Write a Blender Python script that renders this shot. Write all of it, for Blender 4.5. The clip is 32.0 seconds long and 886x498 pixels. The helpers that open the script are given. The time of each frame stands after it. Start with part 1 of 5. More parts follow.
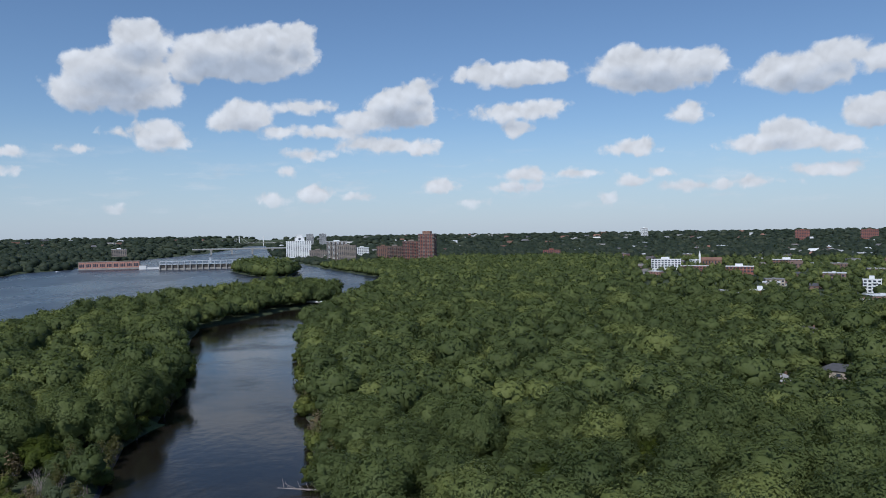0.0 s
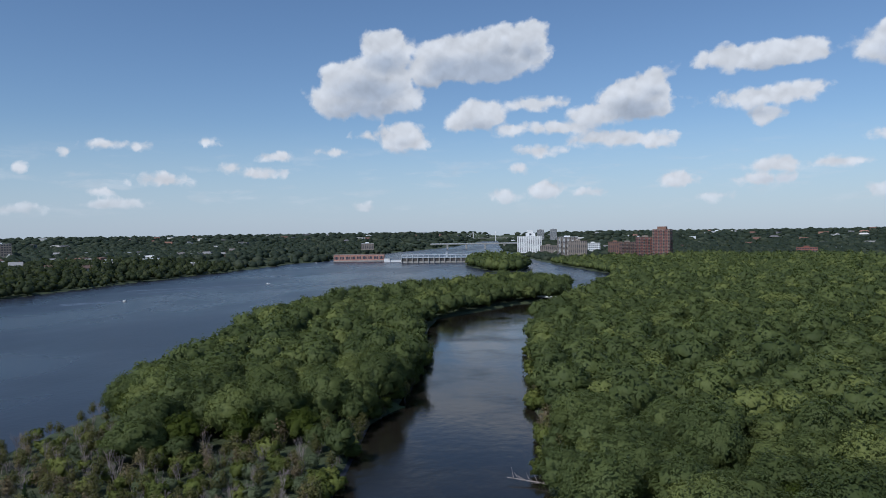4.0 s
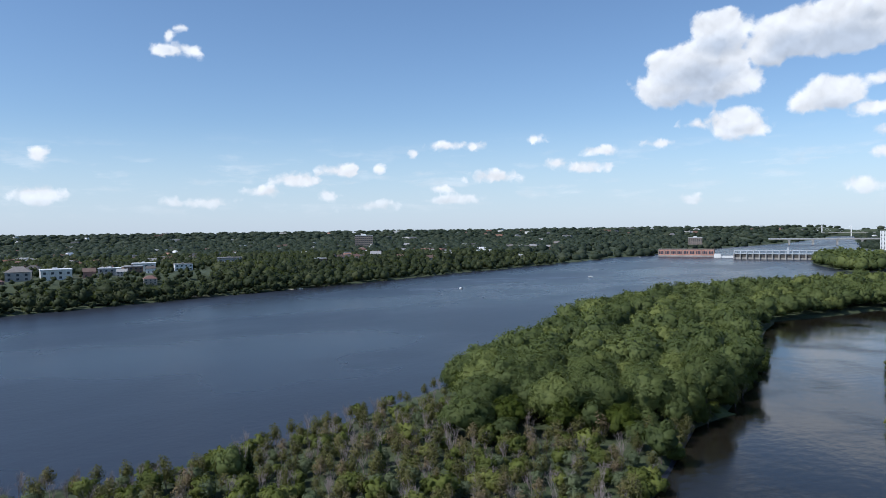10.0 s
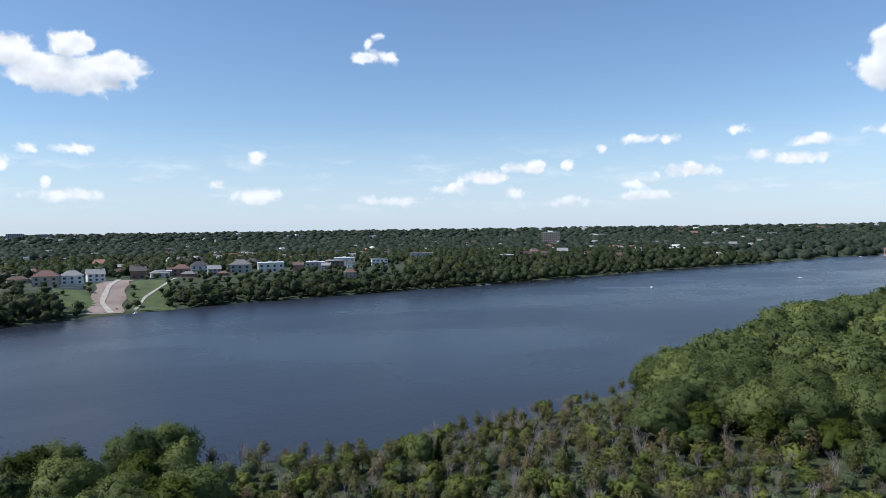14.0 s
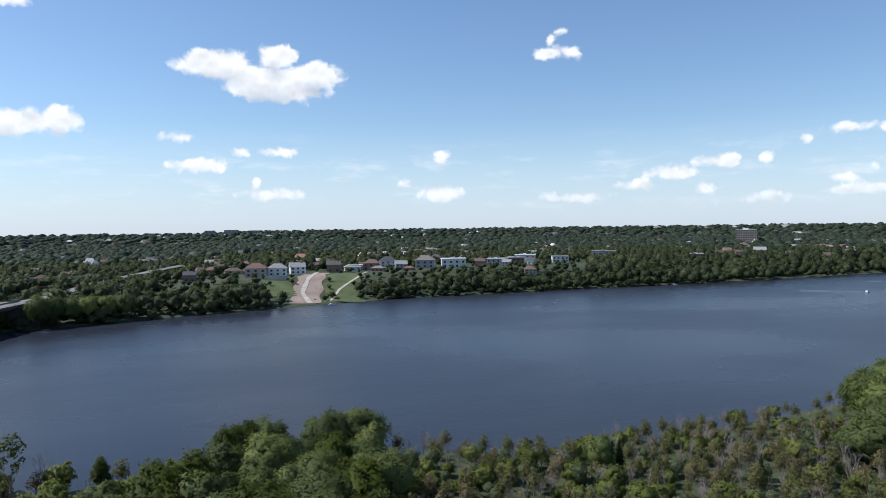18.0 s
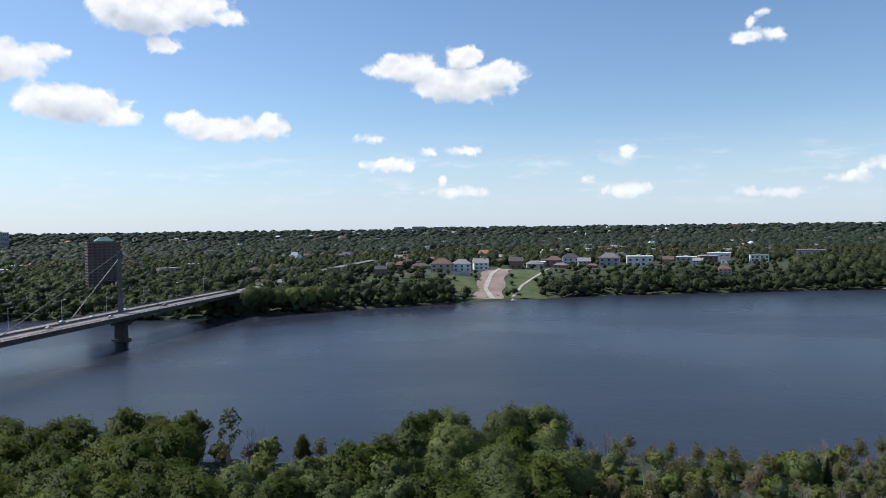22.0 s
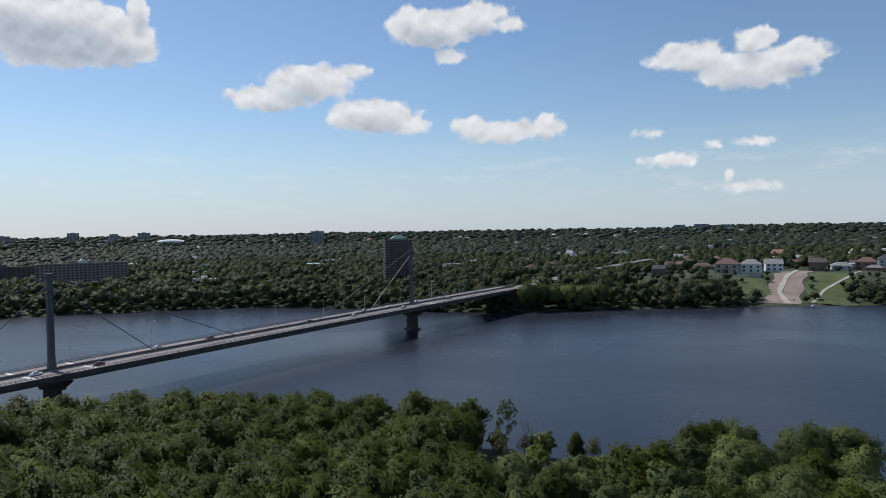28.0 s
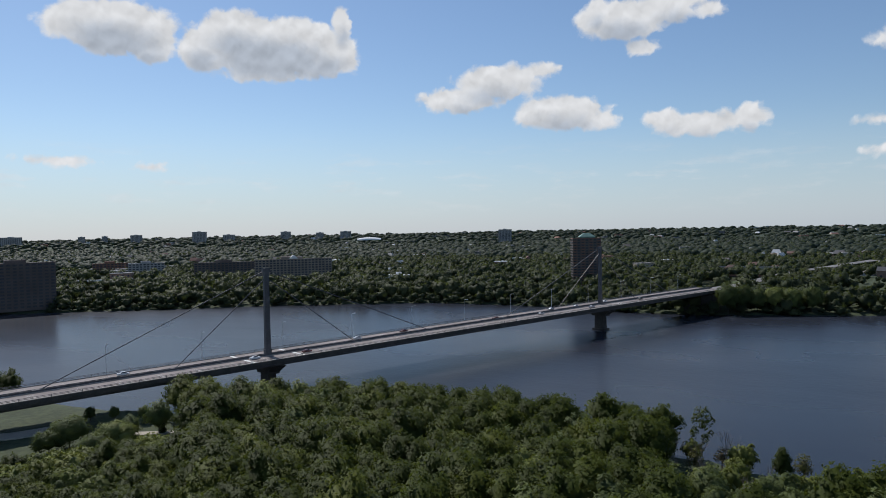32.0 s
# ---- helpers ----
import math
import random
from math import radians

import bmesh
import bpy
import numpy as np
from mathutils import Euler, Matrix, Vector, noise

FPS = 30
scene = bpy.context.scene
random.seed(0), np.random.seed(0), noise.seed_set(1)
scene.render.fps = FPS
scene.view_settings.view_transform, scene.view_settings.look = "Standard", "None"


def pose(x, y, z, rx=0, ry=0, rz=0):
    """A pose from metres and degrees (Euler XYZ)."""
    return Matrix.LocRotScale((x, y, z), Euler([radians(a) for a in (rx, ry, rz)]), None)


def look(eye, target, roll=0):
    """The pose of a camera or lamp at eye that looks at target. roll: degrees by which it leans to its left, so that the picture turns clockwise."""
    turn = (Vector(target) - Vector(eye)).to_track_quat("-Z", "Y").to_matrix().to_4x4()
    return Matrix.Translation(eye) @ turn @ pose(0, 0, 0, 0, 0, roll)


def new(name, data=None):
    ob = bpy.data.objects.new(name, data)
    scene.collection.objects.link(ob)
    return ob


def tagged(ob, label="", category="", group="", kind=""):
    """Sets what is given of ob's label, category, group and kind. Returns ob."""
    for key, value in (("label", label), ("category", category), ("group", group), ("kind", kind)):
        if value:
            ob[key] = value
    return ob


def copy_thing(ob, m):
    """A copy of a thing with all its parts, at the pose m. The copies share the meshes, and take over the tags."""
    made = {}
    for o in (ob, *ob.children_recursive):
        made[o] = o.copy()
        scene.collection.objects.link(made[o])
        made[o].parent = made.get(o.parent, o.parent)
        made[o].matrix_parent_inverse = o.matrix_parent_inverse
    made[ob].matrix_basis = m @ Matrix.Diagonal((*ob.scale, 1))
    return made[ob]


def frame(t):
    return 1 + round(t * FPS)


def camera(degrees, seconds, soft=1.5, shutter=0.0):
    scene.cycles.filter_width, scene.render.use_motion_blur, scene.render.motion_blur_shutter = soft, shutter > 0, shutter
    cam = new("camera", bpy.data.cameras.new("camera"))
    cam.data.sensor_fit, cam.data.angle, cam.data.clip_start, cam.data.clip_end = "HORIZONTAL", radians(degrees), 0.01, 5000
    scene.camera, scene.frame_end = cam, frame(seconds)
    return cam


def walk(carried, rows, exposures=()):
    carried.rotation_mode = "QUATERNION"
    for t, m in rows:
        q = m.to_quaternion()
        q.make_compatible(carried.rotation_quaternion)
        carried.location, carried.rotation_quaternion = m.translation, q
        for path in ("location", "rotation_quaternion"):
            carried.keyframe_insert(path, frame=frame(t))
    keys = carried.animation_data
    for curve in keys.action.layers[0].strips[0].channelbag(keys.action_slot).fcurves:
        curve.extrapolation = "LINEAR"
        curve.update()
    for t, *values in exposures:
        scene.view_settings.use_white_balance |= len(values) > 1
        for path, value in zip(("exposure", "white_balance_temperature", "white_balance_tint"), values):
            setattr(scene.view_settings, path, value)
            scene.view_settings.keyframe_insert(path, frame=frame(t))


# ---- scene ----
# ---------- the camera: it hangs in one place and pans to its left ----------
EYE = 70.0
ROWS = [
    (0, -0.00, -1.39, 0.90),
    (1, 4.66, -1.41, 0.85),
    (2, 9.25, -1.44, 0.85),
    (3, 13.84, -1.46, 0.83),
    (3.5, 16.15, -1.46, 0.86),
    (5.5, 25.45, -1.52, 0.79),
    (6, 27.78, -1.53, 0.74),
    (7, 32.30, -1.53, 0.72),
    (8, 36.37, -1.57, 0.73),
    (9, 40.30, -1.60, 0.72),
    (10, 44.15, -1.63, 0.76),
    (11, 47.99, -1.63, 0.82),
    (12, 51.80, -1.65, 0.85),
    (13, 55.56, -1.68, 0.83),
    (14, 59.15, -1.69, 0.80),
    (14.5, 60.96, -1.72, 0.77),
    (16.5, 68.15, -1.75, 0.75),
    (17, 69.99, -1.74, 0.73),
    (18, 73.67, -1.74, 0.72),
    (19, 77.36, -1.78, 0.68),
    (20, 81.01, -1.82, 0.67),
    (21, 84.69, -1.83, 0.68),
    (22, 88.34, -1.83, 0.70),
    (23, 92.01, -1.81, 0.78),
    (24, 95.63, -1.79, 0.78),
    (24.5, 97.45, -1.76, 0.78),
    (26.5, 104.75, -1.70, 0.84),
    (27, 106.59, -1.68, 0.87),
    (28, 110.31, -1.66, 0.96),
    (29, 114.04, -1.61, 0.94),
    (30, 117.75, -1.60, 0.97),
    (31, 121.55, -1.58, 1.04),
    (32, 125.36, -1.54, 1.09),
]
cam = camera(64.0, 32.0, soft=0.9)
walk(cam, [(t, pose(0, 0, EYE, 90 + p, r, y)) for t, y, p, r in ROWS],
     exposures=[(0, -0.2, 5700, 10), (6, -0.24, 5650, 10), (8, -0.12, 5700, 10), (9, 0.08, 5750, 10), (10, 0.24, 5780, 10), (13, 0.32, 5850, 10), (19, 0.38, 6000, 10), (23, 0.28, 6050, 10), (28, -0.05, 6100, 10), (32, -0.12, 6150, 10)])

# ---------- sky, clouds and sun ----------
SUN_AZ, SUN_EL = 160.0, 48.0        # degrees to the left of the first view, degrees up
sun = new("sun", bpy.data.lights.new("sun", "SUN"))
sun.data.energy, sun.data.angle, sun.data.color = 3.9, radians(0.6), (1.0, 0.94, 0.86)
_s = Vector((-math.sin(radians(SUN_AZ)) * math.cos(radians(SUN_EL)), math.cos(radians(SUN_AZ)) * math.cos(radians(SUN_EL)), math.sin(radians(SUN_EL))))
sun.matrix_world = look(_s * 800, (0, 0, 0))

PUFFS = []


def puff(*lobes):
    """One cumulus cloud: lobes of azimuth to the left, elevation, half width and half height, in degrees."""
    PUFFS.extend(lobes)


puff((22.8, 14.3, 2.4, 1.37), (24.1, 12.1, 3.8, 1.71), (24.3, 10.7, 4.8, 1.56), (27.0, 10.2, 2.0, 1.21), (19.8, 12.6, 1.6, 1.3))
puff((18.0, 13.6, 2.4, 1.74), (14.7, 13.7, 5.0, 1.88), (11.4, 14.8, 1.7, 1.42), (13.2, 15.0, 2.7, 1.04))
puff((21.6, 7.3, 2.3, 0.94), (21.7, 8.1, 1.2, 0.60), (24.0, 7.6, 1.1, 0.33))
puff((15.3, 9.2, 2.4, 1.21), (16.4, 8.6, 1.7, 0.87), (12.9, 8.0, 1.8, 0.66), (11.0, 9.9, 2.5, 0.53))
puff((3.3, 9.9, 3.0, 1.67), (1.9, 11.2, 1.5, 0.87), (5.6, 9.0, 2.7, 0.97), (1.8, 9.2, 1.4, 0.88))
puff((4.5, 7.0, 4.1, 0.76), (8.8, 8.0, 2.7, 0.45), (10.7, 6.2, 1.7, 0.44), (1.8, 6.7, 1.4, 0.54))
puff((-5.9, 12.2, 5.0, 1.01), (-3.5, 12.5, 2.2, 0.76), (-7.4, 12.7, 2.2, 0.58))
puff((-5.7, 9.4, 4.0, 0.74), (-8.5, 9.7, 1.7, 0.59), (-6.1, 8.1, 1.0, 0.61))
puff((-16.8, 12.0, 5.3, 1.53), (-20.4, 12.4, 1.6, 1.09), (-14.6, 12.8, 2.4, 1.13))
puff((-19.1, 8.7, 1.5, 0.73), (-18.9, 9.2, 0.8, 0.41))
puff((-15.2, 6.3, 1.8, 0.51))
puff((31.5, 6.0, 1.4, 0.40))
puff((33.1, 4.7, 1.9, 0.40), (35.0, 5.1, 0.9, 0.38))
puff((27.2, 6.3, 1.0, 0.24))
puff((13.5, 2.8, 1.2, 0.45))
puff((10.2, 3.2, 1.6, 0.81))
puff((6.3, 2.9, 1.1, 0.36))
puff((0.0, 3.7, 1.4, 0.55))
puff((-6.7, 4.5, 2.0, 0.53), (-5.8, 3.5, 1.8, 0.45))
puff((-13.1, 2.4, 0.6, 0.52))
puff((-2.2, 2.3, 1.3, 0.27))
puff((24.9, 2.0, 1.0, 0.34))
puff((-10.4, 4.5, 2.1, 0.31))
puff((-15.1, 3.7, 1.2, 0.39))
puff((12.2, 4.9, 0.7, 0.31))
puff((-16.9, 4.4, 0.9, 0.33))
puff((-19.2, 3.2, 2.3, 0.29))
puff((55.6, 3.9, 1.6, 0.59), (57.8, 3.1, 1.3, 0.33))
puff((52.1, 4.7, 1.8, 0.64))
puff((53.3, 2.8, 0.9, 0.38))
puff((50.1, 1.9, 1.6, 0.34))
puff((46.4, 6.0, 0.5, 0.35))
puff((41.5, 6.5, 0.6, 0.35))
puff((43.8, 6.6, 1.1, 0.22))
puff((40.1, 4.1, 1.7, 0.45))
puff((43.7, 2.3, 2.0, 0.40), (44.6, 3.3, 1.0, 0.31))
puff((62.6, 2.2, 1.9, 0.35))
puff((49.2, 4.9, 0.3, 0.35))
puff((36.9, 7.1, 0.6, 0.22))
puff((64.8, 13.4, 1.4, 0.67), (64.9, 14.5, 0.5, 0.67), (63.6, 13.6, 1.0, 0.42), (64.4, 15.0, 0.6, 0.25))
puff((73.6, 5.6, 0.7, 0.47))
puff((73.7, 2.8, 1.6, 0.56))
puff((76.8, 3.5, 0.5, 0.29))
puff((63.0, 2.2, 2.2, 0.36))
puff((91.2, 12.4, 3.2, 1.17), (86.6, 13.2, 1.4, 1.01), (87.3, 11.2, 4.0, 1.28), (83.7, 11.9, 2.2, 1.11), (85.5, 10.6, 2.7, 0.78))
puff((93.8, 7.0, 1.0, 0.43))
puff((92.4, 5.0, 1.7, 0.44))
puff((89.3, 6.0, 0.8, 0.35), (86.5, 6.1, 1.6, 0.40))
puff((88.3, 3.6, 0.4, 0.63), (86.8, 2.8, 2.4, 0.45))
puff((121.0, 11.5, 3.5, 1.37), (123.6, 10.3, 3.7, 1.08), (117.6, 12.3, 1.6, 0.56))
puff((115.7, 9.0, 3.8, 1.36), (112.7, 8.5, 1.4, 0.85))
puff((105.2, 7.6, 3.8, 0.96), (107.8, 8.2, 1.5, 0.61), (102.0, 8.0, 1.3, 0.88))
puff((111.0, 15.6, 3.4, 1.53), (107.2, 16.4, 2.4, 1.14), (104.8, 15.8, 1.1, 0.50), (109.8, 13.6, 1.4, 0.58), (112.9, 16.5, 1.1, 1.10))
puff((138.5, 14.3, 5.9, 2.17), (141.2, 15.2, 3.4, 1.54), (134.4, 13.7, 2.5, 1.63), (133.1, 16.2, 0.8, 1.20), (138.9, 12.2, 3.9, 0.72), (143.8, 13.8, 1.8, 1.72))
puff((147.7, 14.0, 1.9, 1.39), (148.6, 15.1, 1.3, 1.08))
puff((-26.9, 11.0, 4.0, 1.4), (-29.0, 11.9, 2.3, 1.1), (-31.7, 11.4, 1.3, 0.9))
puff((-31.4, 7.8, 2.2, 1.2))
puff((-25.8, 6.2, 5.2, 0.8), (-25.8, 6.9, 1.8, 1.0), (-29.4, 5.9, 1.6, 0.8))
puff((-28.3, 4.1, 2.3, 0.5))
puff((-23.9, 3.3, 2.1, 0.4))
puff((149.9, 14.9, 4.5, 1.9))
puff((153.8, 5.4, 1.8, 0.4))
puff((147.7, 5.1, 0.8, 0.3))


class Nodes:
    """Short hand for a node tree."""

    def __init__(self, tree):
        self.tree = tree

    def add(self, kind, inputs=(), **props):
        n = self.tree.nodes.new(kind)
        if "operation" in props:
            n.operation = props["operation"]
        if "use_clamp" in props:
            n.use_clamp = props["use_clamp"]
        if "interpolation_type" in props:
            n.interpolation_type = props["interpolation_type"]
        if "data_type" in props:
            n.data_type, n.blend_type = props["data_type"], props["blend_type"]
        if "feature" in props:
            n.feature = props["feature"]
        if "attribute_name" in props:
            n.attribute_name = props["attribute_name"]
        for k, v in dict(inputs).items():
            if isinstance(v, bpy.types.NodeSocket):
                self.tree.links.new(v, n.inputs[k])
            else:
                n.inputs[k].default_value = v
        return n

    def math(self, op, a, b=0.0, c=0.0, clamp=False):
        return self.add("ShaderNodeMath", {0: a, 1: b, 2: c}, operation=op, use_clamp=clamp).outputs[0]

    def vmath(self, op, a, b=(0, 0, 0)):
        return self.add("ShaderNodeVectorMath", {0: a, 1: b}, operation=op).outputs[0]

    def smooth(self, v, lo, hi, a=0.0, b=1.0):
        return self.add("ShaderNodeMapRange", {0: v, 1: lo, 2: hi, 3: a, 4: b}, interpolation_type="SMOOTHSTEP").outputs[0]

    def mix(self, f, a, b, blend="MIX"):
        n = self.add("ShaderNodeMix", {0: f, 6: a, 7: b}, data_type="RGBA", blend_type=blend)
        return n.outputs[2]

    def noise(self, vec, scale, detail=4.0, rough=0.55, out=0):
        return self.add("ShaderNodeTexNoise", {"Vector": vec, "Scale": scale, "Detail": detail, "Roughness": rough}).outputs[out]


def make_world():
    world = bpy.data.worlds.new("sky")
    world.use_nodes = True
    scene.world = world
    t = world.node_tree
    t.nodes.clear()
    n = Nodes(t)
    sky = n.add("ShaderNodeTexSky")
    sky.sky_type, sky.sun_disc = "NISHITA", False
    sky.sun_elevation, sky.sun_rotation = radians(SUN_EL), radians(-SUN_AZ) % (2 * math.pi)
    sky.altitude, sky.air_density, sky.dust_density, sky.ozone_density = 0.0, 1.0, 0.3, 3.0
    direction = n.add("ShaderNodeTexCoord").outputs["Generated"]
    sep = n.add("ShaderNodeSeparateXYZ", {0: direction})
    az = n.math("MULTIPLY", n.math("ARCTAN2", n.math("MULTIPLY", sep.outputs[0], -1.0), sep.outputs[1]), 57.2958)
    el = n.math("MULTIPLY", n.math("ARCSINE", sep.outputs[2]), 57.2958)
    # the field runs on from behind, so that azimuth is unbroken from -110 to 250 degrees
    az = n.math("ADD", az, n.math("MULTIPLY", n.math("LESS_THAN", az, -110.0), 360.0))
    here = n.add("ShaderNodeCombineXYZ", {0: az, 1: el, 2: 0.0}).outputs[0]
    warp = n.noise(here, 0.55, 3.0, 0.6, out=1)
    here = n.vmath("ADD", here, n.vmath("MULTIPLY", n.vmath("SUBTRACT", warp, (0.5, 0.5, 0.5)), (1.3, 0.5, 0.0)))

    def field(at):
        best = None
        flat = n.add("ShaderNodeSeparateXYZ", {0: at})
        px, py = flat.outputs[0], flat.outputs[1]
        for a, e, w, h in PUFFS:
            w, h = w * 1.1, h * 1.12
            # the z of the place carries the result so far, and is then dropped
            link = at if best is None else n.add("ShaderNodeCombineXYZ", {0: px, 1: py, 2: best}).outputs[0]
            m = n.add("ShaderNodeMapping", {"Vector": link, "Location": (-a / w, -e / h, 0), "Scale": (1 / w, 1 / h, 0)})
            d = n.add("ShaderNodeVectorMath", {0: m.outputs[0]}, operation="LENGTH").outputs[1]
            depth = n.math("MULTIPLY_ADD", d, -h, h + (0.16 if h < 0.7 else 0.04))
            best = depth if best is None else n.math("SMOOTH_MAX", best, depth, 0.3)
        return best

    def billows(at):
        """Rounded heads of cloud at two sizes, in degrees."""
        big = n.add("ShaderNodeTexVoronoi", {"Vector": at, "Scale": 0.62, "Smoothness": 0.55, "Detail": 0.0}, feature="SMOOTH_F1").outputs[0]
        small = n.add("ShaderNodeTexVoronoi", {"Vector": at, "Scale": 1.25, "Smoothness": 0.7, "Detail": 1.0}, feature="SMOOTH_F1").outputs[0]
        return n.math("MULTIPLY_ADD", big, -0.55, n.math("MULTIPLY_ADD", small, -0.26, 0.38))

    d0 = field(here)
    d1 = field(n.vmath("ADD", here, (0.0, 1.1, 0.0)))
    head = billows(here)
    lit = billows(n.vmath("ADD", here, (0.15, 0.5, 0.0)))
    wisp = n.noise(here, 1.1, 5.0, 0.58)
    rough = n.math("MULTIPLY_ADD", n.math("SUBTRACT", wisp, 0.5), 0.75, head)
    dens = n.math("ADD", d0, rough)
    cover = n.smooth(dens, -0.06, 0.36)
    # thick cloud overhead leaves the base grey, and each head is brightest on its upper side
    shade = n.smooth(n.math("ADD", d1, n.math("MULTIPLY", rough, 0.8)), 0.0, 1.5)
    relief = n.math("MULTIPLY_ADD", n.math("SUBTRACT", head, lit), 0.55, 1.0)
    white = n.mix(shade, (1.0, 0.985, 0.965, 1), (0.60, 0.645, 0.71, 1))
    cloud = n.vmath("MULTIPLY", white, (CLOUD, CLOUD, CLOUD))
    cloud = n.add("ShaderNodeVectorMath", {0: cloud, 3: relief}, operation="SCALE").outputs[0]
    # thin veil of scattered cloud and haze low over the horizon
    low = n.noise(n.vmath("MULTIPLY", here, (0.35, 1.6, 1)), 0.55, 6.0, 0.6)
    veil = n.math("MULTIPLY", n.smooth(low, 0.5, 0.72), n.math("MULTIPLY", n.smooth(el, 0.5, 2.0), n.smooth(el, 8.0, 4.0)))
    cover = n.math("MAXIMUM", cover, n.math("MULTIPLY", veil, 0.32))
    cover = n.math("MULTIPLY", cover, n.smooth(el, 0.2, 4.0, 0.35, 1.0))
    pale = n.math("MULTIPLY", n.smooth(el, 9.0, 0.0), 0.62)
    clear_sky = n.mix(pale, sky.outputs[0], (4.9, 5.8, 7.0, 1))
    col = n.mix(cover, clear_sky, cloud)
    bg = n.add("ShaderNodeBackground", {"Color": col, "Strength": 0.1})
    out = n.add("ShaderNodeOutputWorld")
    t.links.new(bg.outputs[0], out.inputs[0])


CLOUD = 7.8
make_world()

# ---------- materials ----------
MATS = {}


def material(name, build):
    if name not in MATS:
        m = bpy.data.materials.new(name)
        m.use_nodes = True
        m.node_tree.nodes.clear()
        n = Nodes(m.node_tree)
        shader = build(n)
        out = n.add("ShaderNodeOutputMaterial")
        m.node_tree.links.new(shader, out.inputs[0])
        MATS[name] = m
    return MATS[name]


def rgba(c):
    return (c[0], c[1], c[2], 1.0)


def surface(name, a, b, scale=0.5, rough=0.8, metal=0.0, bump=0.0, spread=0.0):
    """A worn surface between two colours, with large stains and fine grain; spread varies it from object to object."""

    def build(n):
        pos = n.add("ShaderNodeTexCoord").outputs["Object"]
        big = n.noise(pos, scale, 4.0)
        small = n.noise(pos, scale * 9, 3.0)
        f = n.math("ADD", n.math("MULTIPLY", big, 0.65), n.math("MULTIPLY", small, 0.35))
        f = n.smooth(f, 0.32, 0.68)
        col = n.mix(f, rgba(a), rgba(b))
        if spread:
            r = n.add("ShaderNodeObjectInfo").outputs["Random"]
            v = n.math("MULTIPLY_ADD", r, spread, 1.0 - spread / 2)
            col = n.add("ShaderNodeHueSaturation", {"Value": v, "Color": col}).outputs[0]
        p = n.add("ShaderNodeBsdfPrincipled", {"Base Color": col, "Roughness": rough, "Metallic": metal})
        if bump:
            bp = n.add("ShaderNodeBump", {"Strength": bump, "Distance": 0.05, "Height": small})
            n.tree.links.new(bp.outputs[0], p.inputs["Normal"])
        return p.outputs[0]

    return material(name, build)


def palette(name, colours, rough=0.8):
    """Paint that differs from house to house, chosen by the object's own random number."""

    def build(n):
        r = n.add("ShaderNodeObjectInfo").outputs["Random"]
        ramp = n.add("ShaderNodeValToRGB", {0: r})
        ramp.color_ramp.interpolation = "CONSTANT"
        els = ramp.color_ramp.elements
        while len(els) < len(colours):
            els.new(0.5)
        for i, c in enumerate(colours):
            els[i].position, els[i].color = i / len(colours), rgba(c)
        pos = n.add("ShaderNodeTexCoord").outputs["Object"]
        g = n.smooth(n.noise(pos, 0.8, 5.0), 0.3, 0.7, 0.82, 1.05)
        col = n.add("ShaderNodeHueSaturation", {"Value": g, "Color": ramp.outputs[0]}).outputs[0]
        return n.add("ShaderNodeBsdfPrincipled", {"Base Color": col, "Roughness": rough}).outputs[0]

    return material(name, build)


def foliage(name, dark, light, warm=None):
    """Leaves: each tree has its own tone, each clump its own shade, and some light comes through."""

    def build(n):
        own = n.add("ShaderNodeObjectInfo").outputs["Random"]
        tint = n.add("ShaderNodeAttribute", attribute_name="tint").outputs["Fac"]
        tree = n.math("FRACT", n.math("ADD", own, tint))
        isle = n.add("ShaderNodeNewGeometry").outputs["Random Per Island"]
        col = n.mix(n.math("ADD", n.math("MULTIPLY_ADD", isle, 0.2, n.math("MULTIPLY", tree, 0.62)), n.math("MULTIPLY", n.smooth(n.noise(n.add("ShaderNodeNewGeometry").outputs["Position"], 0.12, 2.0, 0.5), 0.35, 0.65), 0.18)), rgba(dark), rgba(light))
        if warm:
            col = n.mix(n.smooth(tree, 0.72, 0.98), col, rgba(warm))
        place = n.add("ShaderNodeNewGeometry").outputs["Position"]
        gap_fleck = n.noise(place, 0.8, 3.0, 0.6)
        # noise darkens the leaf colour in flecks that stand for shaded gaps
        col = n.mix(n.smooth(gap_fleck, 0.36, 0.62), n.mix(0.3, col, rgba(dark)), col)
        relief = n.add("ShaderNodeBump", {"Strength": 0.45, "Distance": 0.5, "Height": gap_fleck}).outputs[0]
        d = n.add("ShaderNodeBsdfPrincipled", {"Base Color": col, "Roughness": 0.62, "Specular IOR Level": 0.15, "Normal": relief}).outputs[0]
        through_leaf = n.add("ShaderNodeBsdfTranslucent", {"Color": n.mix(0.4, col, (0.18, 0.22, 0.03, 1))}).outputs[0]
        return n.add("ShaderNodeMixShader", {0: 0.36, 1: d, 2: through_leaf}).outputs[0]

    return material(name, build)


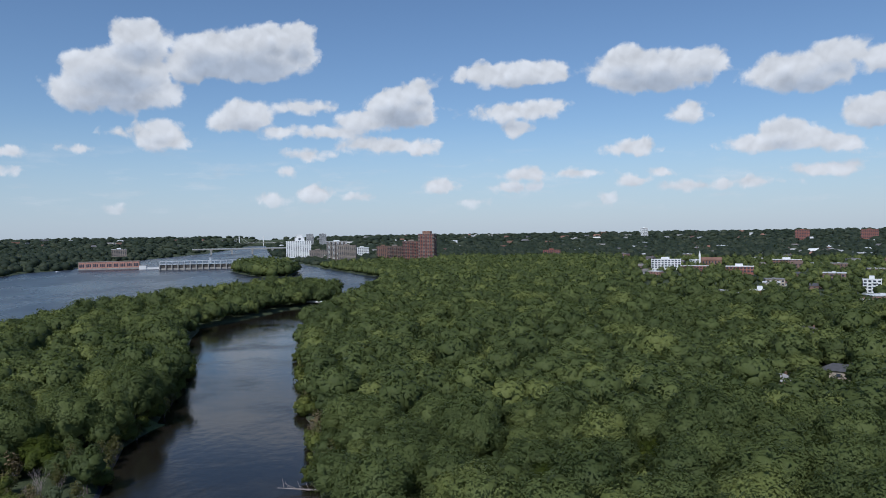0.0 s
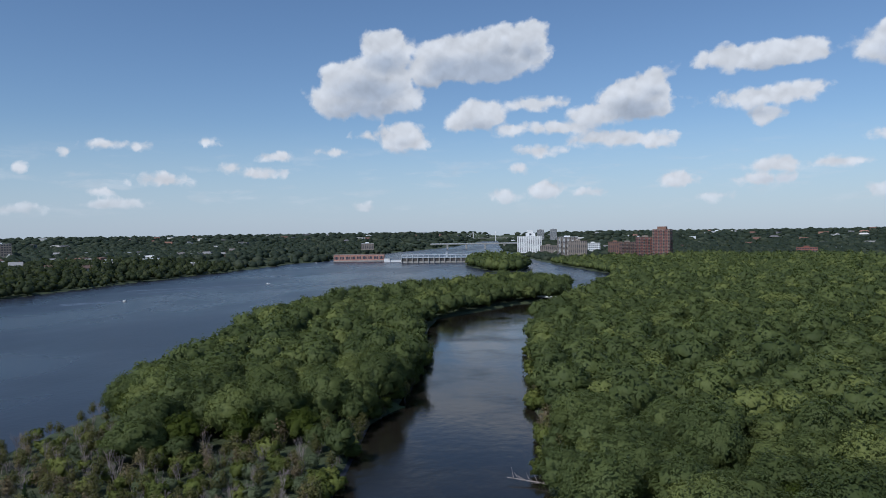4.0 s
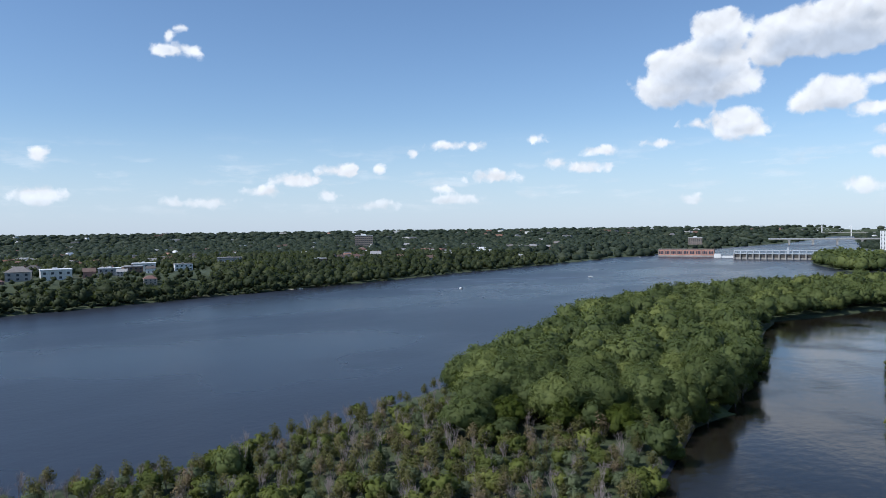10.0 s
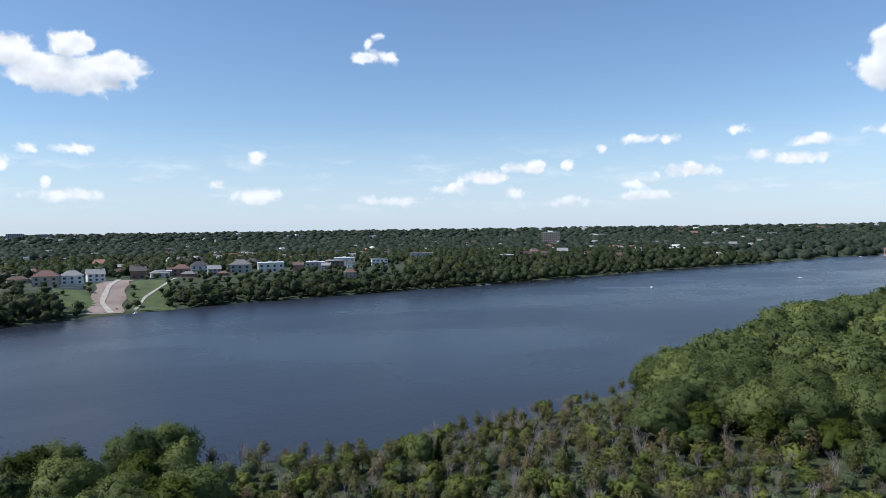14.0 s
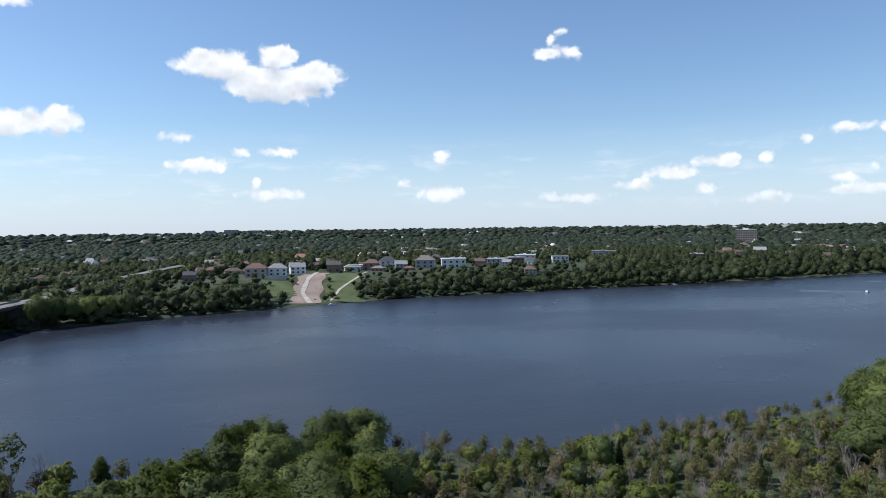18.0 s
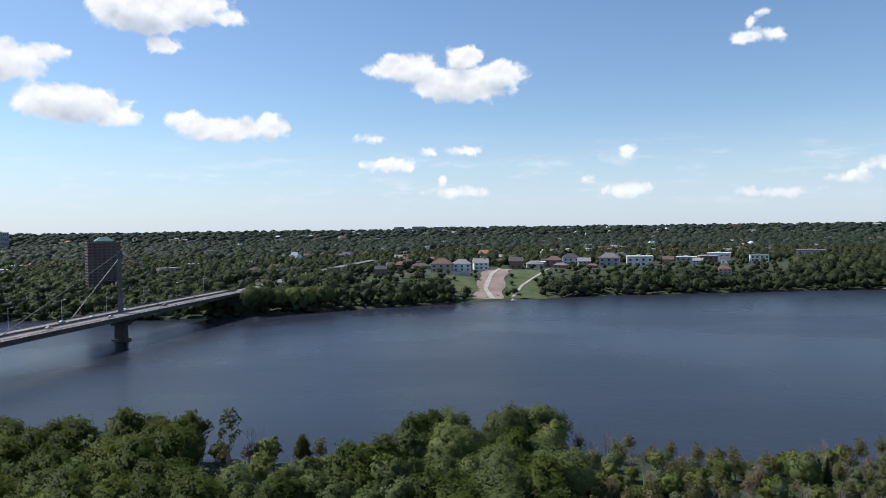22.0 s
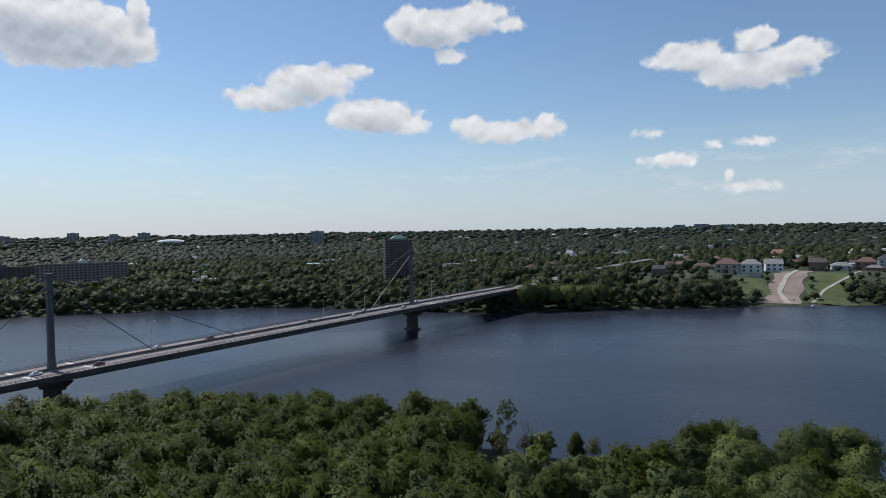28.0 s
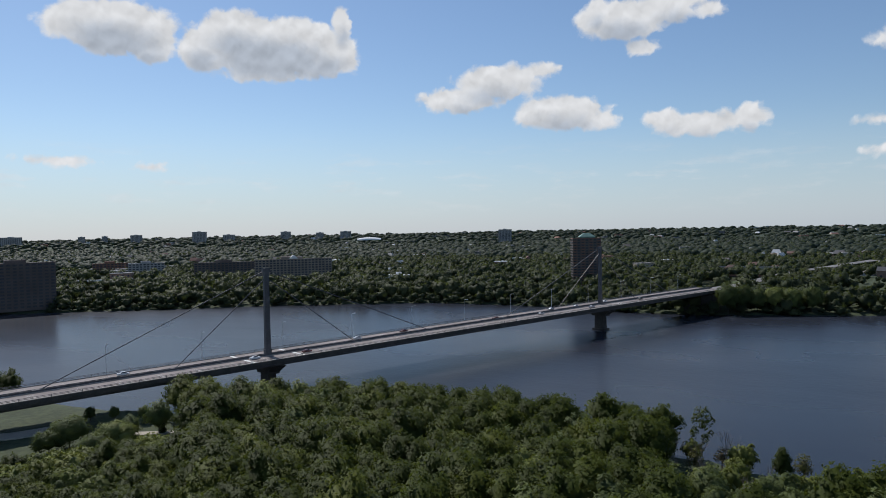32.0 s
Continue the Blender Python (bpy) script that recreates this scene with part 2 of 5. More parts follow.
def water_look(n):
    pos = n.add("ShaderNodeNewGeometry").outputs["Position"]
    wind = n.noise(n.vmath("MULTIPLY", pos, (1.0, 0.6, 1)), 0.007, 3.0, 0.5)
    ripple = n.noise(pos, 0.28, 3.0, 0.6)
    swell = n.noise(n.vmath("MULTIPLY", pos, (1, 0.5, 1)), 0.06, 3.0)
    h = n.math("ADD", n.math("MULTIPLY", ripple, 0.5), swell)
    gust = n.smooth(wind, 0.36, 0.66)
    rough = n.math("MULTIPLY_ADD", gust, 0.09, 0.24)
    bump = n.add("ShaderNodeBump", {"Strength": n.math("MULTIPLY_ADD", gust, 0.08, 0.08), "Distance": 1.0, "Height": h})
    # murky water colour, tinted blue to stand in for reflected sky
    col = n.mix(gust, (0.023, 0.026, 0.036, 1), (0.028, 0.033, 0.046, 1))
    return n.add("ShaderNodeBsdfPrincipled", {"Base Color": col, "Roughness": rough, "IOR": 1.33, "Specular IOR Level": 0.25, "Normal": bump.outputs[0]}).outputs[0]


def ground_look(n):
    pos = n.add("ShaderNodeNewGeometry").outputs["Position"]
    big = n.noise(pos, 0.012, 5.0)
    small = n.noise(pos, 0.35, 4.0)
    grass = n.mix(n.smooth(small, 0.3, 0.7), (0.028, 0.040, 0.014, 1), (0.055, 0.070, 0.026, 1))
    earth = n.mix(small, (0.07, 0.055, 0.035, 1), (0.13, 0.105, 0.07, 1))
    col = n.mix(n.smooth(big, 0.6, 0.76), grass, earth)
    bump = n.add("ShaderNodeBump", {"Strength": 0.6, "Distance": 0.4, "Height": small})
    return n.add("ShaderNodeBsdfPrincipled", {"Base Color": col, "Roughness": 0.95, "Normal": bump.outputs[0]}).outputs[0]


def calm_look(n):
    pos = n.add("ShaderNodeNewGeometry").outputs["Position"]
    gust = n.smooth(n.noise(pos, 0.02, 4.0, 0.6), 0.42, 0.66)
    ripple = n.noise(n.vmath("MULTIPLY", pos, (1, 0.6, 1)), 0.35, 3.0, 0.5)
    bump = n.add("ShaderNodeBump", {"Strength": n.math("MULTIPLY_ADD", gust, 0.1, 0.05), "Distance": 1.0, "Height": ripple})
    rough = n.math("MULTIPLY_ADD", gust, 0.14, 0.1)
    return n.add("ShaderNodeBsdfPrincipled", {"Base Color": (0.014, 0.012, 0.009, 1), "Roughness": rough, "IOR": 1.33, "Normal": bump.outputs[0]}).outputs[0]


CALM = material("sheltered_water", calm_look)
WATER = material("river_water", water_look)
GROUND = material("ground", ground_look)
LEAF = foliage("leaf_maple", (0.058, 0.079, 0.028), (0.165, 0.198, 0.064), (0.200, 0.226, 0.068))
# poplar green is darkened: shade of the backlit bank put into the colour
LEAF_POPLAR_SHADE = foliage("leaf_poplar", (0.032, 0.046, 0.007), (0.078, 0.100, 0.014), (0.102, 0.120, 0.018))
LEAF_DRY = foliage("leaf_dry", (0.100, 0.098, 0.036), (0.215, 0.200, 0.075), (0.25, 0.185, 0.115))
LEAF_BUSH = foliage("leaf_bush", (0.075, 0.092, 0.022), (0.185, 0.215, 0.05), (0.21, 0.225, 0.06))
LEAF_PALE = foliage("leaf_silver", (0.09, 0.115, 0.06), (0.19, 0.22, 0.12))
LEAF_DARK = foliage("leaf_conifer", (0.012, 0.024, 0.010), (0.03, 0.05, 0.018))
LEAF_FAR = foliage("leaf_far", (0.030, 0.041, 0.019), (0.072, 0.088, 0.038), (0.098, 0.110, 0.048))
# woods of the far plain: distance haze put into a bluer leaf colour
LEAF_PLAIN_HAZE = foliage("leaf_plain", (0.030, 0.043, 0.029), (0.066, 0.085, 0.052), (0.084, 0.098, 0.06))
BARK = surface("bark", (0.055, 0.045, 0.035), (0.13, 0.11, 0.09), 1.5, 0.95, bump=0.6)
DEADWOOD = surface("dead_wood", (0.19, 0.155, 0.14), (0.34, 0.285, 0.262), 0.8, 0.95)
CONCRETE = surface("concrete", (0.24, 0.23, 0.21), (0.38, 0.36, 0.33), 0.12, 0.85, bump=0.2)
# concrete tone lowered to carry the shade under and beside the bridge
SHADECONC = surface("old_concrete", (0.045, 0.04, 0.036), (0.09, 0.08, 0.072), 0.15, 0.9)
ASPHALT = surface("deck_asphalt", (0.185, 0.155, 0.143), (0.28, 0.24, 0.225), 0.05, 0.9)
ROAD = surface("road_asphalt", (0.13, 0.125, 0.12), (0.22, 0.21, 0.2), 0.05, 0.9)
STEEL = surface("painted_steel", (0.045, 0.045, 0.052), (0.085, 0.085, 0.095), 0.3, 0.5)
GALV = surface("galvanised_steel", (0.42, 0.44, 0.46), (0.62, 0.65, 0.68), 0.2, 0.45, 0.3)
WHITE = surface("white_wall", (0.66, 0.66, 0.64), (0.82, 0.82, 0.8), 0.05, 0.7)
PAINT = surface("road_paint", (0.6, 0.6, 0.57), (0.78, 0.78, 0.74), 0.4, 0.7)
REDBRICK = surface("red_brick", (0.20, 0.075, 0.055), (0.30, 0.125, 0.095), 0.08, 0.9)
POWERBRICK = surface("pale_red_brick", (0.40, 0.185, 0.14), (0.54, 0.28, 0.215), 0.08, 0.9)
BROWNBRICK = surface("brown_brick", (0.16, 0.085, 0.06), (0.25, 0.14, 0.10), 0.08, 0.9)
PALEBRICK = surface("grey_brown_brick", (0.21, 0.17, 0.14), (0.30, 0.255, 0.21), 0.08, 0.9)
GREYWALL = surface("grey_wall", (0.28, 0.28, 0.28), (0.40, 0.40, 0.39), 0.06, 0.85)
DARKWALL = surface("dark_brick", (0.09, 0.072, 0.066), (0.16, 0.13, 0.115), 0.08, 0.9)
GLASS = surface("window_glass", (0.03, 0.035, 0.045), (0.07, 0.08, 0.10), 0.3, 0.15)
ROOFGREY = surface("flat_roof", (0.30, 0.30, 0.30), (0.52, 0.52, 0.51), 0.06, 0.9)
COPPER = surface("green_copper", (0.10, 0.20, 0.17), (0.17, 0.30, 0.25), 0.3, 0.7)
DIRT = surface("bare_earth", (0.22, 0.16, 0.125), (0.34, 0.265, 0.215), 0.06, 0.95, bump=0.5)
FOAM = surface("broken_water", (0.10, 0.12, 0.15), (0.17, 0.19, 0.23), 0.5, 0.35)
SAND = surface("pale_gravel", (0.36, 0.32, 0.26), (0.52, 0.47, 0.40), 0.15, 0.95)
LAWN = surface("lawn", (0.05, 0.072, 0.02), (0.10, 0.125, 0.038), 0.08, 0.95, bump=0.4)
HOUSEWALL = palette("house_walls", [(0.62, 0.61, 0.58), (0.24, 0.15, 0.12), (0.42, 0.36, 0.29), (0.72, 0.72, 0.70), (0.20, 0.13, 0.10), (0.34, 0.33, 0.32), (0.34, 0.19, 0.15)])
HOUSEROOF = palette("house_roofs", [(0.10, 0.09, 0.085), (0.20, 0.18, 0.165), (0.15, 0.10, 0.08), (0.30, 0.29, 0.28), (0.19, 0.11, 0.09), (0.075, 0.075, 0.08)], 0.9)
FLATROOF = palette("low_roofs", [(0.62, 0.62, 0.61), (0.36, 0.35, 0.34), (0.74, 0.74, 0.73), (0.22, 0.21, 0.20)], 0.9)
CARPAINT = palette("car_paint", [(0.6, 0.6, 0.6), (0.03, 0.03, 0.035), (0.35, 0.36, 0.38), (0.7, 0.7, 0.7), (0.10, 0.02, 0.02), (0.03, 0.05, 0.10)], 0.3)
RUBBER = surface("rubber", (0.015, 0.015, 0.015), (0.03, 0.03, 0.03), 2, 0.8)

# ---------- mesh helpers ----------
rng = np.random.default_rng(7)
ICO = {}


def mesh_of(name, geo, mat, tint=None, smooth=False):
    v, f = np.asarray(geo[0], np.float32), np.asarray(geo[1], np.int32)
    me = bpy.data.meshes.new(name)
    me.vertices.add(len(v))
    me.vertices.foreach_set("co", v.ravel())
    me.loops.add(f.size)
    me.loops.foreach_set("vertex_index", f.ravel())
    me.polygons.add(len(f))
    me.polygons.foreach_set("loop_start", np.arange(len(f), dtype=np.int32) * f.shape[1])
    me.polygons.foreach_set("use_smooth", np.full(len(f), smooth))
    if tint is not None:
        me.attributes.new("tint", "FLOAT", "POINT").data.foreach_set("value", np.asarray(tint, np.float32))
    me.materials.append(mat)
    me.update(calc_edges=True)
    if len(geo) > 2:
        me.normals_split_custom_set_from_vertices(np.asarray(geo[2], np.float32))
    return me


def cat(*geos):
    vs, fs, k = [], [], 0
    for v, f in geos:
        v = np.asarray(v, float).reshape(-1, 3)
        vs.append(v)
        fs.append(np.asarray(f) + k)
        k += len(v)
    return np.concatenate(vs), np.concatenate(fs)


BOXF = np.array([(0, 2, 3, 1), (4, 5, 7, 6), (0, 1, 5, 4), (2, 6, 7, 3), (0, 4, 6, 2), (1, 3, 7, 5)])


def box(x0, x1, y0, y1, z0, z1):
    return np.array([(x, y, z) for z in (z0, z1) for y in (y0, y1) for x in (x0, x1)], float), BOXF


def frustum(x0, x1, y0, y1, z0, z1, inx, iny):
    """A box whose top is drawn in by inx and iny on each side."""
    v, f = box(x0, x1, y0, y1, z0, z1)
    v[4:, 0] += np.where(v[4:, 0] == x0, inx, -inx)
    v[4:, 1] += np.where(v[4:, 1] == y0, iny, -iny)
    return v, f


def tube(p, q, r0, r1, sides=6):
    p, q = np.asarray(p, float), np.asarray(q, float)
    d = (q - p) / max(np.linalg.norm(q - p), 1e-6)
    u = np.cross(d, (0, 0, 1) if abs(d[2]) < 0.9 else (1, 0, 0))
    u /= np.linalg.norm(u)
    w = np.cross(d, u)
    a = np.arange(sides) * 2 * np.pi / sides
    ring = np.cos(a)[:, None] * u + np.sin(a)[:, None] * w
    v = np.concatenate([p + ring * r0, q + ring * r1])
    i = np.arange(sides)
    return v, np.stack([i, (i + 1) % sides, (i + 1) % sides + sides, i + sides], 1)


def quads_to_tris(f):
    f = np.asarray(f)
    return np.concatenate([f[:, [0, 1, 2]], f[:, [0, 2, 3]]]) if f.shape[1] == 4 else f


def ico(sub):
    if sub not in ICO:
        bm = bmesh.new()
        bmesh.ops.create_icosphere(bm, subdivisions=sub, radius=1)
        bm.verts.index_update()
        ICO[sub] = (np.array([v.co[:] for v in bm.verts]), np.array([[v.index for v in f.verts] for f in bm.faces]))
        bm.free()
    return ICO[sub]


def part(name, geo, mat, parent=None, label="", smooth=False):
    ob = new(name, geo if isinstance(geo, bpy.types.Mesh) else mesh_of(name, geo, mat, smooth=smooth))
    if parent:
        ob.parent = parent
    return tagged(ob, label)


def thing(name, m, label, category, group="", kind=""):
    ob = new(name)
    ob.matrix_world = m
    return tagged(ob, label, category, group, kind)


# ---------- the lie of the land ----------
NORTH = np.array([(-150, -5200), (-200, -1600), (-250, -1000), (-293, -710), (-344, -656), (-393, -597), (-453, -540), (-549, -407), (-564, -328),
                  (-558, -208), (-562, -159), (-594, -86), (-619, -35), (-637, 20), (-664, 90), (-690, 170), (-698, 260), (-706, 344), (-716, 470),
                  (-725, 600), (-758, 795), (-779, 1025), (-797, 1217), (-835, 1400), (-812, 1535), (-850, 1650), (-893, 2132), (-910, 2753),
                  (-1011, 3430), (-1180, 4300), (-1190, 4700), (-6000, 5200), (-6000, -5200)], float)
SOUTH = np.array([(-1150, 4700), (-1080, 4300), (-734, 2972), (-538, 2216), (-466, 2090), (-309, 1580), (-195, 1319), (-97, 1101), (-85, 980), (-88, 859),
                  (-98, 680), (-108, 546), (-89, 426), (-62, 317), (-53, 268), (-41, 226), (-34, 190), (-20, 150), (0, 100), (30, 40), (60, -60),
                  (80, -200), (60, -600), (40, -5200), (6000, -5200), (6000, 5200), (-1150, 5200)], float)
ISLE = np.array([(-100, -600), (-125, -400), (-140, -330), (-152, -272), (-165, -235), (-190, -190), (-208, -120), (-214, -60), (-205, -20), (-212, 20),
                 (-210, 60), (-196, 90), (-200, 130), (-212, 200), (-236, 300), (-298, 480), (-303, 560), (-288, 640), (-230, 780), (-165, 880),
                 (-120, 800), (-107, 704), (-121, 685), (-145, 649), (-167, 570), (-184, 532), (-165, 451), (-122, 332), (-115, 294), (-106, 254),
                 (-108, 226), (-95, 191), (-85, 150), (-75, 100), (-60, 0), (-40, -200), (-20, -600)], float)
SPIT = np.array([(-378, 1296), (-292, 1148), (-255, 1168), (-265, 1300), (-320, 1450), (-400, 1500), (-430, 1420)], float)


def shore(poly, x, y):
    """Signed distance to a shoreline: positive on the land inside it."""
    px, py = np.ravel(x).astype(float), np.ravel(y).astype(float)
    best = np.full(px.shape, 1e9)
    inside = np.zeros(px.shape, bool)
    for (ax, ay), (bx, by) in zip(poly, np.roll(poly, -1, 0)):
        ex, ey = bx - ax, by - ay
        s = np.clip(((px - ax) * ex + (py - ay) * ey) / (ex * ex + ey * ey), 0, 1)
        best = np.minimum(best, np.hypot(px - ax - s * ex, py - ay - s * ey))
        if ay != by:
            inside ^= ((ay > py) != (by > py)) & (px < (bx - ax) * (py - ay) / (by - ay) + ax)
    return np.where(inside, best, -best).reshape(np.shape(x))


def step(a, b, v):
    s = np.clip((v - a) / (b - a), 0, 1)
    return s * s * (3 - 2 * s)


def wobble(x, y):
    return 5 * np.sin(x * 0.043 + 1.3 * np.sin(y * 0.031)) * np.sin(y * 0.057 + 0.8) + 2.2 * np.sin(x * 0.19 + y * 0.13) * np.sin(y * 0.21 - x * 0.07)


def land(x, y):
    """Height of the ground, and the distance inland (negative on the water)."""
    x, y = np.asarray(x, float), np.asarray(y, float)
    n, s, i, p = (shore(q, x, y) for q in (NORTH, SOUTH, ISLE, SPIT))
    r = np.hypot(x, y)
    w = wobble(x, y) * 0.35 * step(0, 30, np.abs(np.maximum.reduce([n, s, i, p])) + 12)
    bluff = 8 + 10 * step(-150, 20, y)
    zn = np.clip((n + w) * 0.6, -3, 1.2) + bluff * step(4, 115, n)
    zs = np.clip((s + w) * 0.6, -3, 1.2) + 7 * step(30, 320, s)
    zi = np.clip((i + w) * 0.6, -3, 1.6)
    zp = np.clip(p * 0.25, -3, 1.0)
    z = np.maximum.reduce([zn, zs, zi, zp])
    far = 32 * step(1900, 4750, r) * step(0, 400, np.maximum(n, s)) + 40 * step(4500, 4850, r)
    return z + np.minimum(far, 34), np.maximum.reduce([n, s, i, p]) + w


def build_ground():
    az = np.radians(np.concatenate([np.arange(-42, 168, 0.42), np.arange(168, 318, 3.0)]))
    r = np.concatenate([[0.1, 40, 80, 110, 130], np.arange(140, 900, 7.0), np.geomspace(905, 4930, 95)])
    rr, aa = np.meshgrid(r, az, indexing="ij")
    x, y = -np.sin(aa) * rr, np.cos(aa) * rr
    z, _ = land(x, y)
    z = z + (noise_like(x, y) * np.clip(z, 0, 1))
    m, k = len(r), len(az)
    i, j = np.meshgrid(np.arange(m - 1), np.arange(k), indexing="ij")
    f = np.stack([i * k + j, i * k + (j + 1) % k, (i + 1) * k + (j + 1) % k, (i + 1) * k + j], -1).reshape(-1, 4)
    ob = part("ground", (np.stack([x, y, z], -1).reshape(-1, 3), f), GROUND, smooth=True)
    tagged(ob, "green river banks and island of grass and bare earth", "ground", kind="structure")
    a = np.arange(128) * 2 * np.pi / 128
    rings = [0.0, 300, 1200, 4940]
    v = np.concatenate([np.stack([-np.sin(a) * q, np.cos(a) * q, np.zeros(128)], 1) for q in rings[1:]] + [np.zeros((1, 3))])
    tri = np.array([(384, q, (q + 1) % 128) for q in range(128)])
    quad = np.array([(b + q, b + 128 + q, b + 128 + (q + 1) % 128, b + (q + 1) % 128) for b in (0, 128) for q in range(128)])
    f = np.concatenate([tri, quads_to_tris(quad)])
    ob = part("water", (v, f), WATER)
    tagged(ob, "broad dark blue river with wind ripples", "river", kind="structure")


def noise_like(x, y):
    return 0.25 * np.sin(x * 0.31 + np.sin(y * 0.17) * 2) * np.sin(y * 0.27 + 1) + 0.15 * np.sin(x * 0.9 - y * 0.7)


build_ground()


def side_channel():
    left = [(-75, 90), (-88, 170), (-112, 250), (-130, 340), (-190, 540), (-130, 700)]
    right = [(20, 90), (-10, 170), (-30, 250), (-45, 340), (-80, 540), (-85, 700)]
    v = [(x, y, 0.004) for pair in zip(left, right) for x, y in pair]
    f = [(2 * k, 2 * k + 1, 2 * k + 3, 2 * k + 2) for k in range(5)]
    tagged(part("water", (v, f), CALM), "calm dark side channel between island and bank", "river", kind="structure")


side_channel()


def ground_z(x, y):
    return float(land(np.array([x]), np.array([y]))[0][0])


KEEP_CLEAR = []     # x, y, radius where no tree grows


def clear(x, y, r):
    KEEP_CLEAR.append((x, y, r))


def facing(x, y, turn=0.0, z=None):
    """A pose on the ground whose -y side looks at the origin, turned further by some degrees."""
    az = math.degrees(math.atan2(-x, y))
    return pose(x, y, ground_z(x, y) if z is None else z, 0, 0, az + turn)


# ---------- blocks and towers ----------
def block(name, label, x, y, w, d, h, wall, floors, bays, turn=0.0, z=None, category="building", bands=None, glass=GLASS,
          parapet=0.8, plant=True, balcony=False, group="", pane=0.62, front=True):
    """A flat-roofed building: walls, a roof slab with a parapet, rows of windows on three sides, plant room on top."""
    root = thing(name, facing(x, y, turn, z), label, category, group)
    part("wall", box(-w / 2, w / 2, -d / 2, d / 2, -2, h), wall, root)
    part("roof", cat(box(-w / 2 - 0.2, w / 2 + 0.2, -d / 2 - 0.2, d / 2 + 0.2, h, h + 0.3),
                     box(-w / 2 - 0.2, w / 2 + 0.2, -d / 2 - 0.2, -d / 2 + 0.2, h + 0.3, h + parapet),
                     box(-w / 2 - 0.2, -w / 2 + 0.2, -d / 2 + 0.2, d / 2 + 0.2, h + 0.3, h + parapet),
                     box(w / 2 - 0.2, w / 2 + 0.2, -d / 2 + 0.2, d / 2 + 0.2, h + 0.3, h + parapet)), bands or wall, root)
    fh, bw = h / floors, w / bays
    side = max(2, round(d / bw))
    sw = d / side
    row = []
    for b in range(bays):
        c = -w / 2 + (b + 0.5) * bw
        row.append(box(c - bw * pane / 2, c + bw * pane / 2, -d / 2 - 0.12, -d / 2 + 0.2, fh * 0.28, fh * 0.82))
    for b in range(side):
        c = -d / 2 + (b + 0.5) * sw
        for s in (-1, 1):
            row.append(box(s * w / 2 - 0.15, s * w / 2 + 0.15, c - sw * pane / 2, c + sw * pane / 2, fh * 0.28, fh * 0.82))
    bal = None
    if balcony:
        slabs = []
        for b in range(0, bays, 2):
            c = -w / 2 + (b + 0.5) * bw
            slabs += [box(c - bw * 0.45, c + bw * 0.45, -d / 2 - 1.3, -d / 2 - 0.13, 0.0, 0.18),
                      box(c - bw * 0.45, c + bw * 0.45, -d / 2 - 1.3, -d / 2 - 1.2, 0.18, 1.1)]
        bal = cat(*slabs)
    v, q = cat(*row)
    lift = (np.arange(floors) * fh)[:, None, None] * np.array((0, 0, 1.0))
    many = np.concatenate([q + k * len(v) for k in range(floors)])
    part("windows", ((v[None] + lift).reshape(-1, 3), many), glass, root)["kind"] = "stuff"
    if bal:
        v, q = bal
        many = np.concatenate([q + k * len(v) for k in range(floors - 1)])
        part("balconies", ((v[None] + lift[1:]).reshape(-1, 3), many), bands or wall, root)["kind"] = "stuff"
    if plant:
        part("plant_room", box(-w * 0.16, w * 0.12, -d * 0.2, d * 0.25, h + 0.3, h + 3.4), bands or wall, root)
    clear(x, y, max(w, d) * 0.55)
    far = math.hypot(x, y)
    if front:
        clear(x * (1 - (d / 2 + w * 0.4) / far), y * (1 - (d / 2 + w * 0.4) / far), w * 0.5)
    return root


block("apartment_hotel", "white tower block with a raised middle on the river bank", -393, 1926, 66, 26, 43, WHITE, 14, 11, z=8, plant=False, pane=0.36)
_t = thing("penthouse_tower", facing(-390, 1926, 0, 51.7), "white stepped roof tower with dark windows on the white block", "tower")
part("wall", cat(box(-13, 13, -8, 8, 0, 9), box(-8, 8, -6, 6, 9, 17)), WHITE, _t)
part("window", box(-3, 3, -8.15, -7.9, 2, 7.5), GLASS, _t)
block("apartment_block", "low pale brick wing beside the white tower block", -329, 1860, 44, 18, 19, PALEBRICK, 6, 9, z=8)
block("apartment_block", "grey-brown slab block with white balcony bands", -251, 1674, 46, 18, 43, PALEBRICK, 15, 9, z=8, turn=12, bands=WHITE, balcony=True)
block("apartment_block", "grey-brown apartment block of eleven floors", -222, 1640, 42, 18, 34, PALEBRICK, 12, 9, z=8, turn=-8)
block("low_office", "low white building behind the slab blocks", -216, 1888, 36, 20, 24, WHITE, 5, 7, z=8)
block("apartment_block", "brown brick block among trees", -143, 1694, 32, 18, 30, BROWNBRICK, 10, 7, z=8)
block("apartment_block", "brown brick block with banded balconies", -109, 1600, 32, 20, 31, BROWNBRICK, 10, 7, z=8, turn=20, bands=PALEBRICK, balcony=True)
block("apartment_block", "dark red brick block beside the tall tower", -67, 1500, 34, 22, 43, REDBRICK, 14, 7, z=8, turn=14, balcony=True, bands=PALEBRICK)
_t = block("apartment_tower", "tall red brick tower with stacked balconies", -33, 1485, 34, 26, 58, REDBRICK, 20, 7, z=8, turn=-12, balcony=True, plant=False, bands=PALEBRICK)
part("plant_room", box(-9, 8, -6, 8, 58.3, 64), BROWNBRICK, _t)
block("far_tower", "grey high-rise far beyond the white block", -609, 3243, 32, 24, 46, GREYWALL, 14, 7, z=22)
block("far_tower", "grey high-rise far beyond the white block", -552, 3254, 32, 24, 47, GREYWALL, 14, 7, z=22)
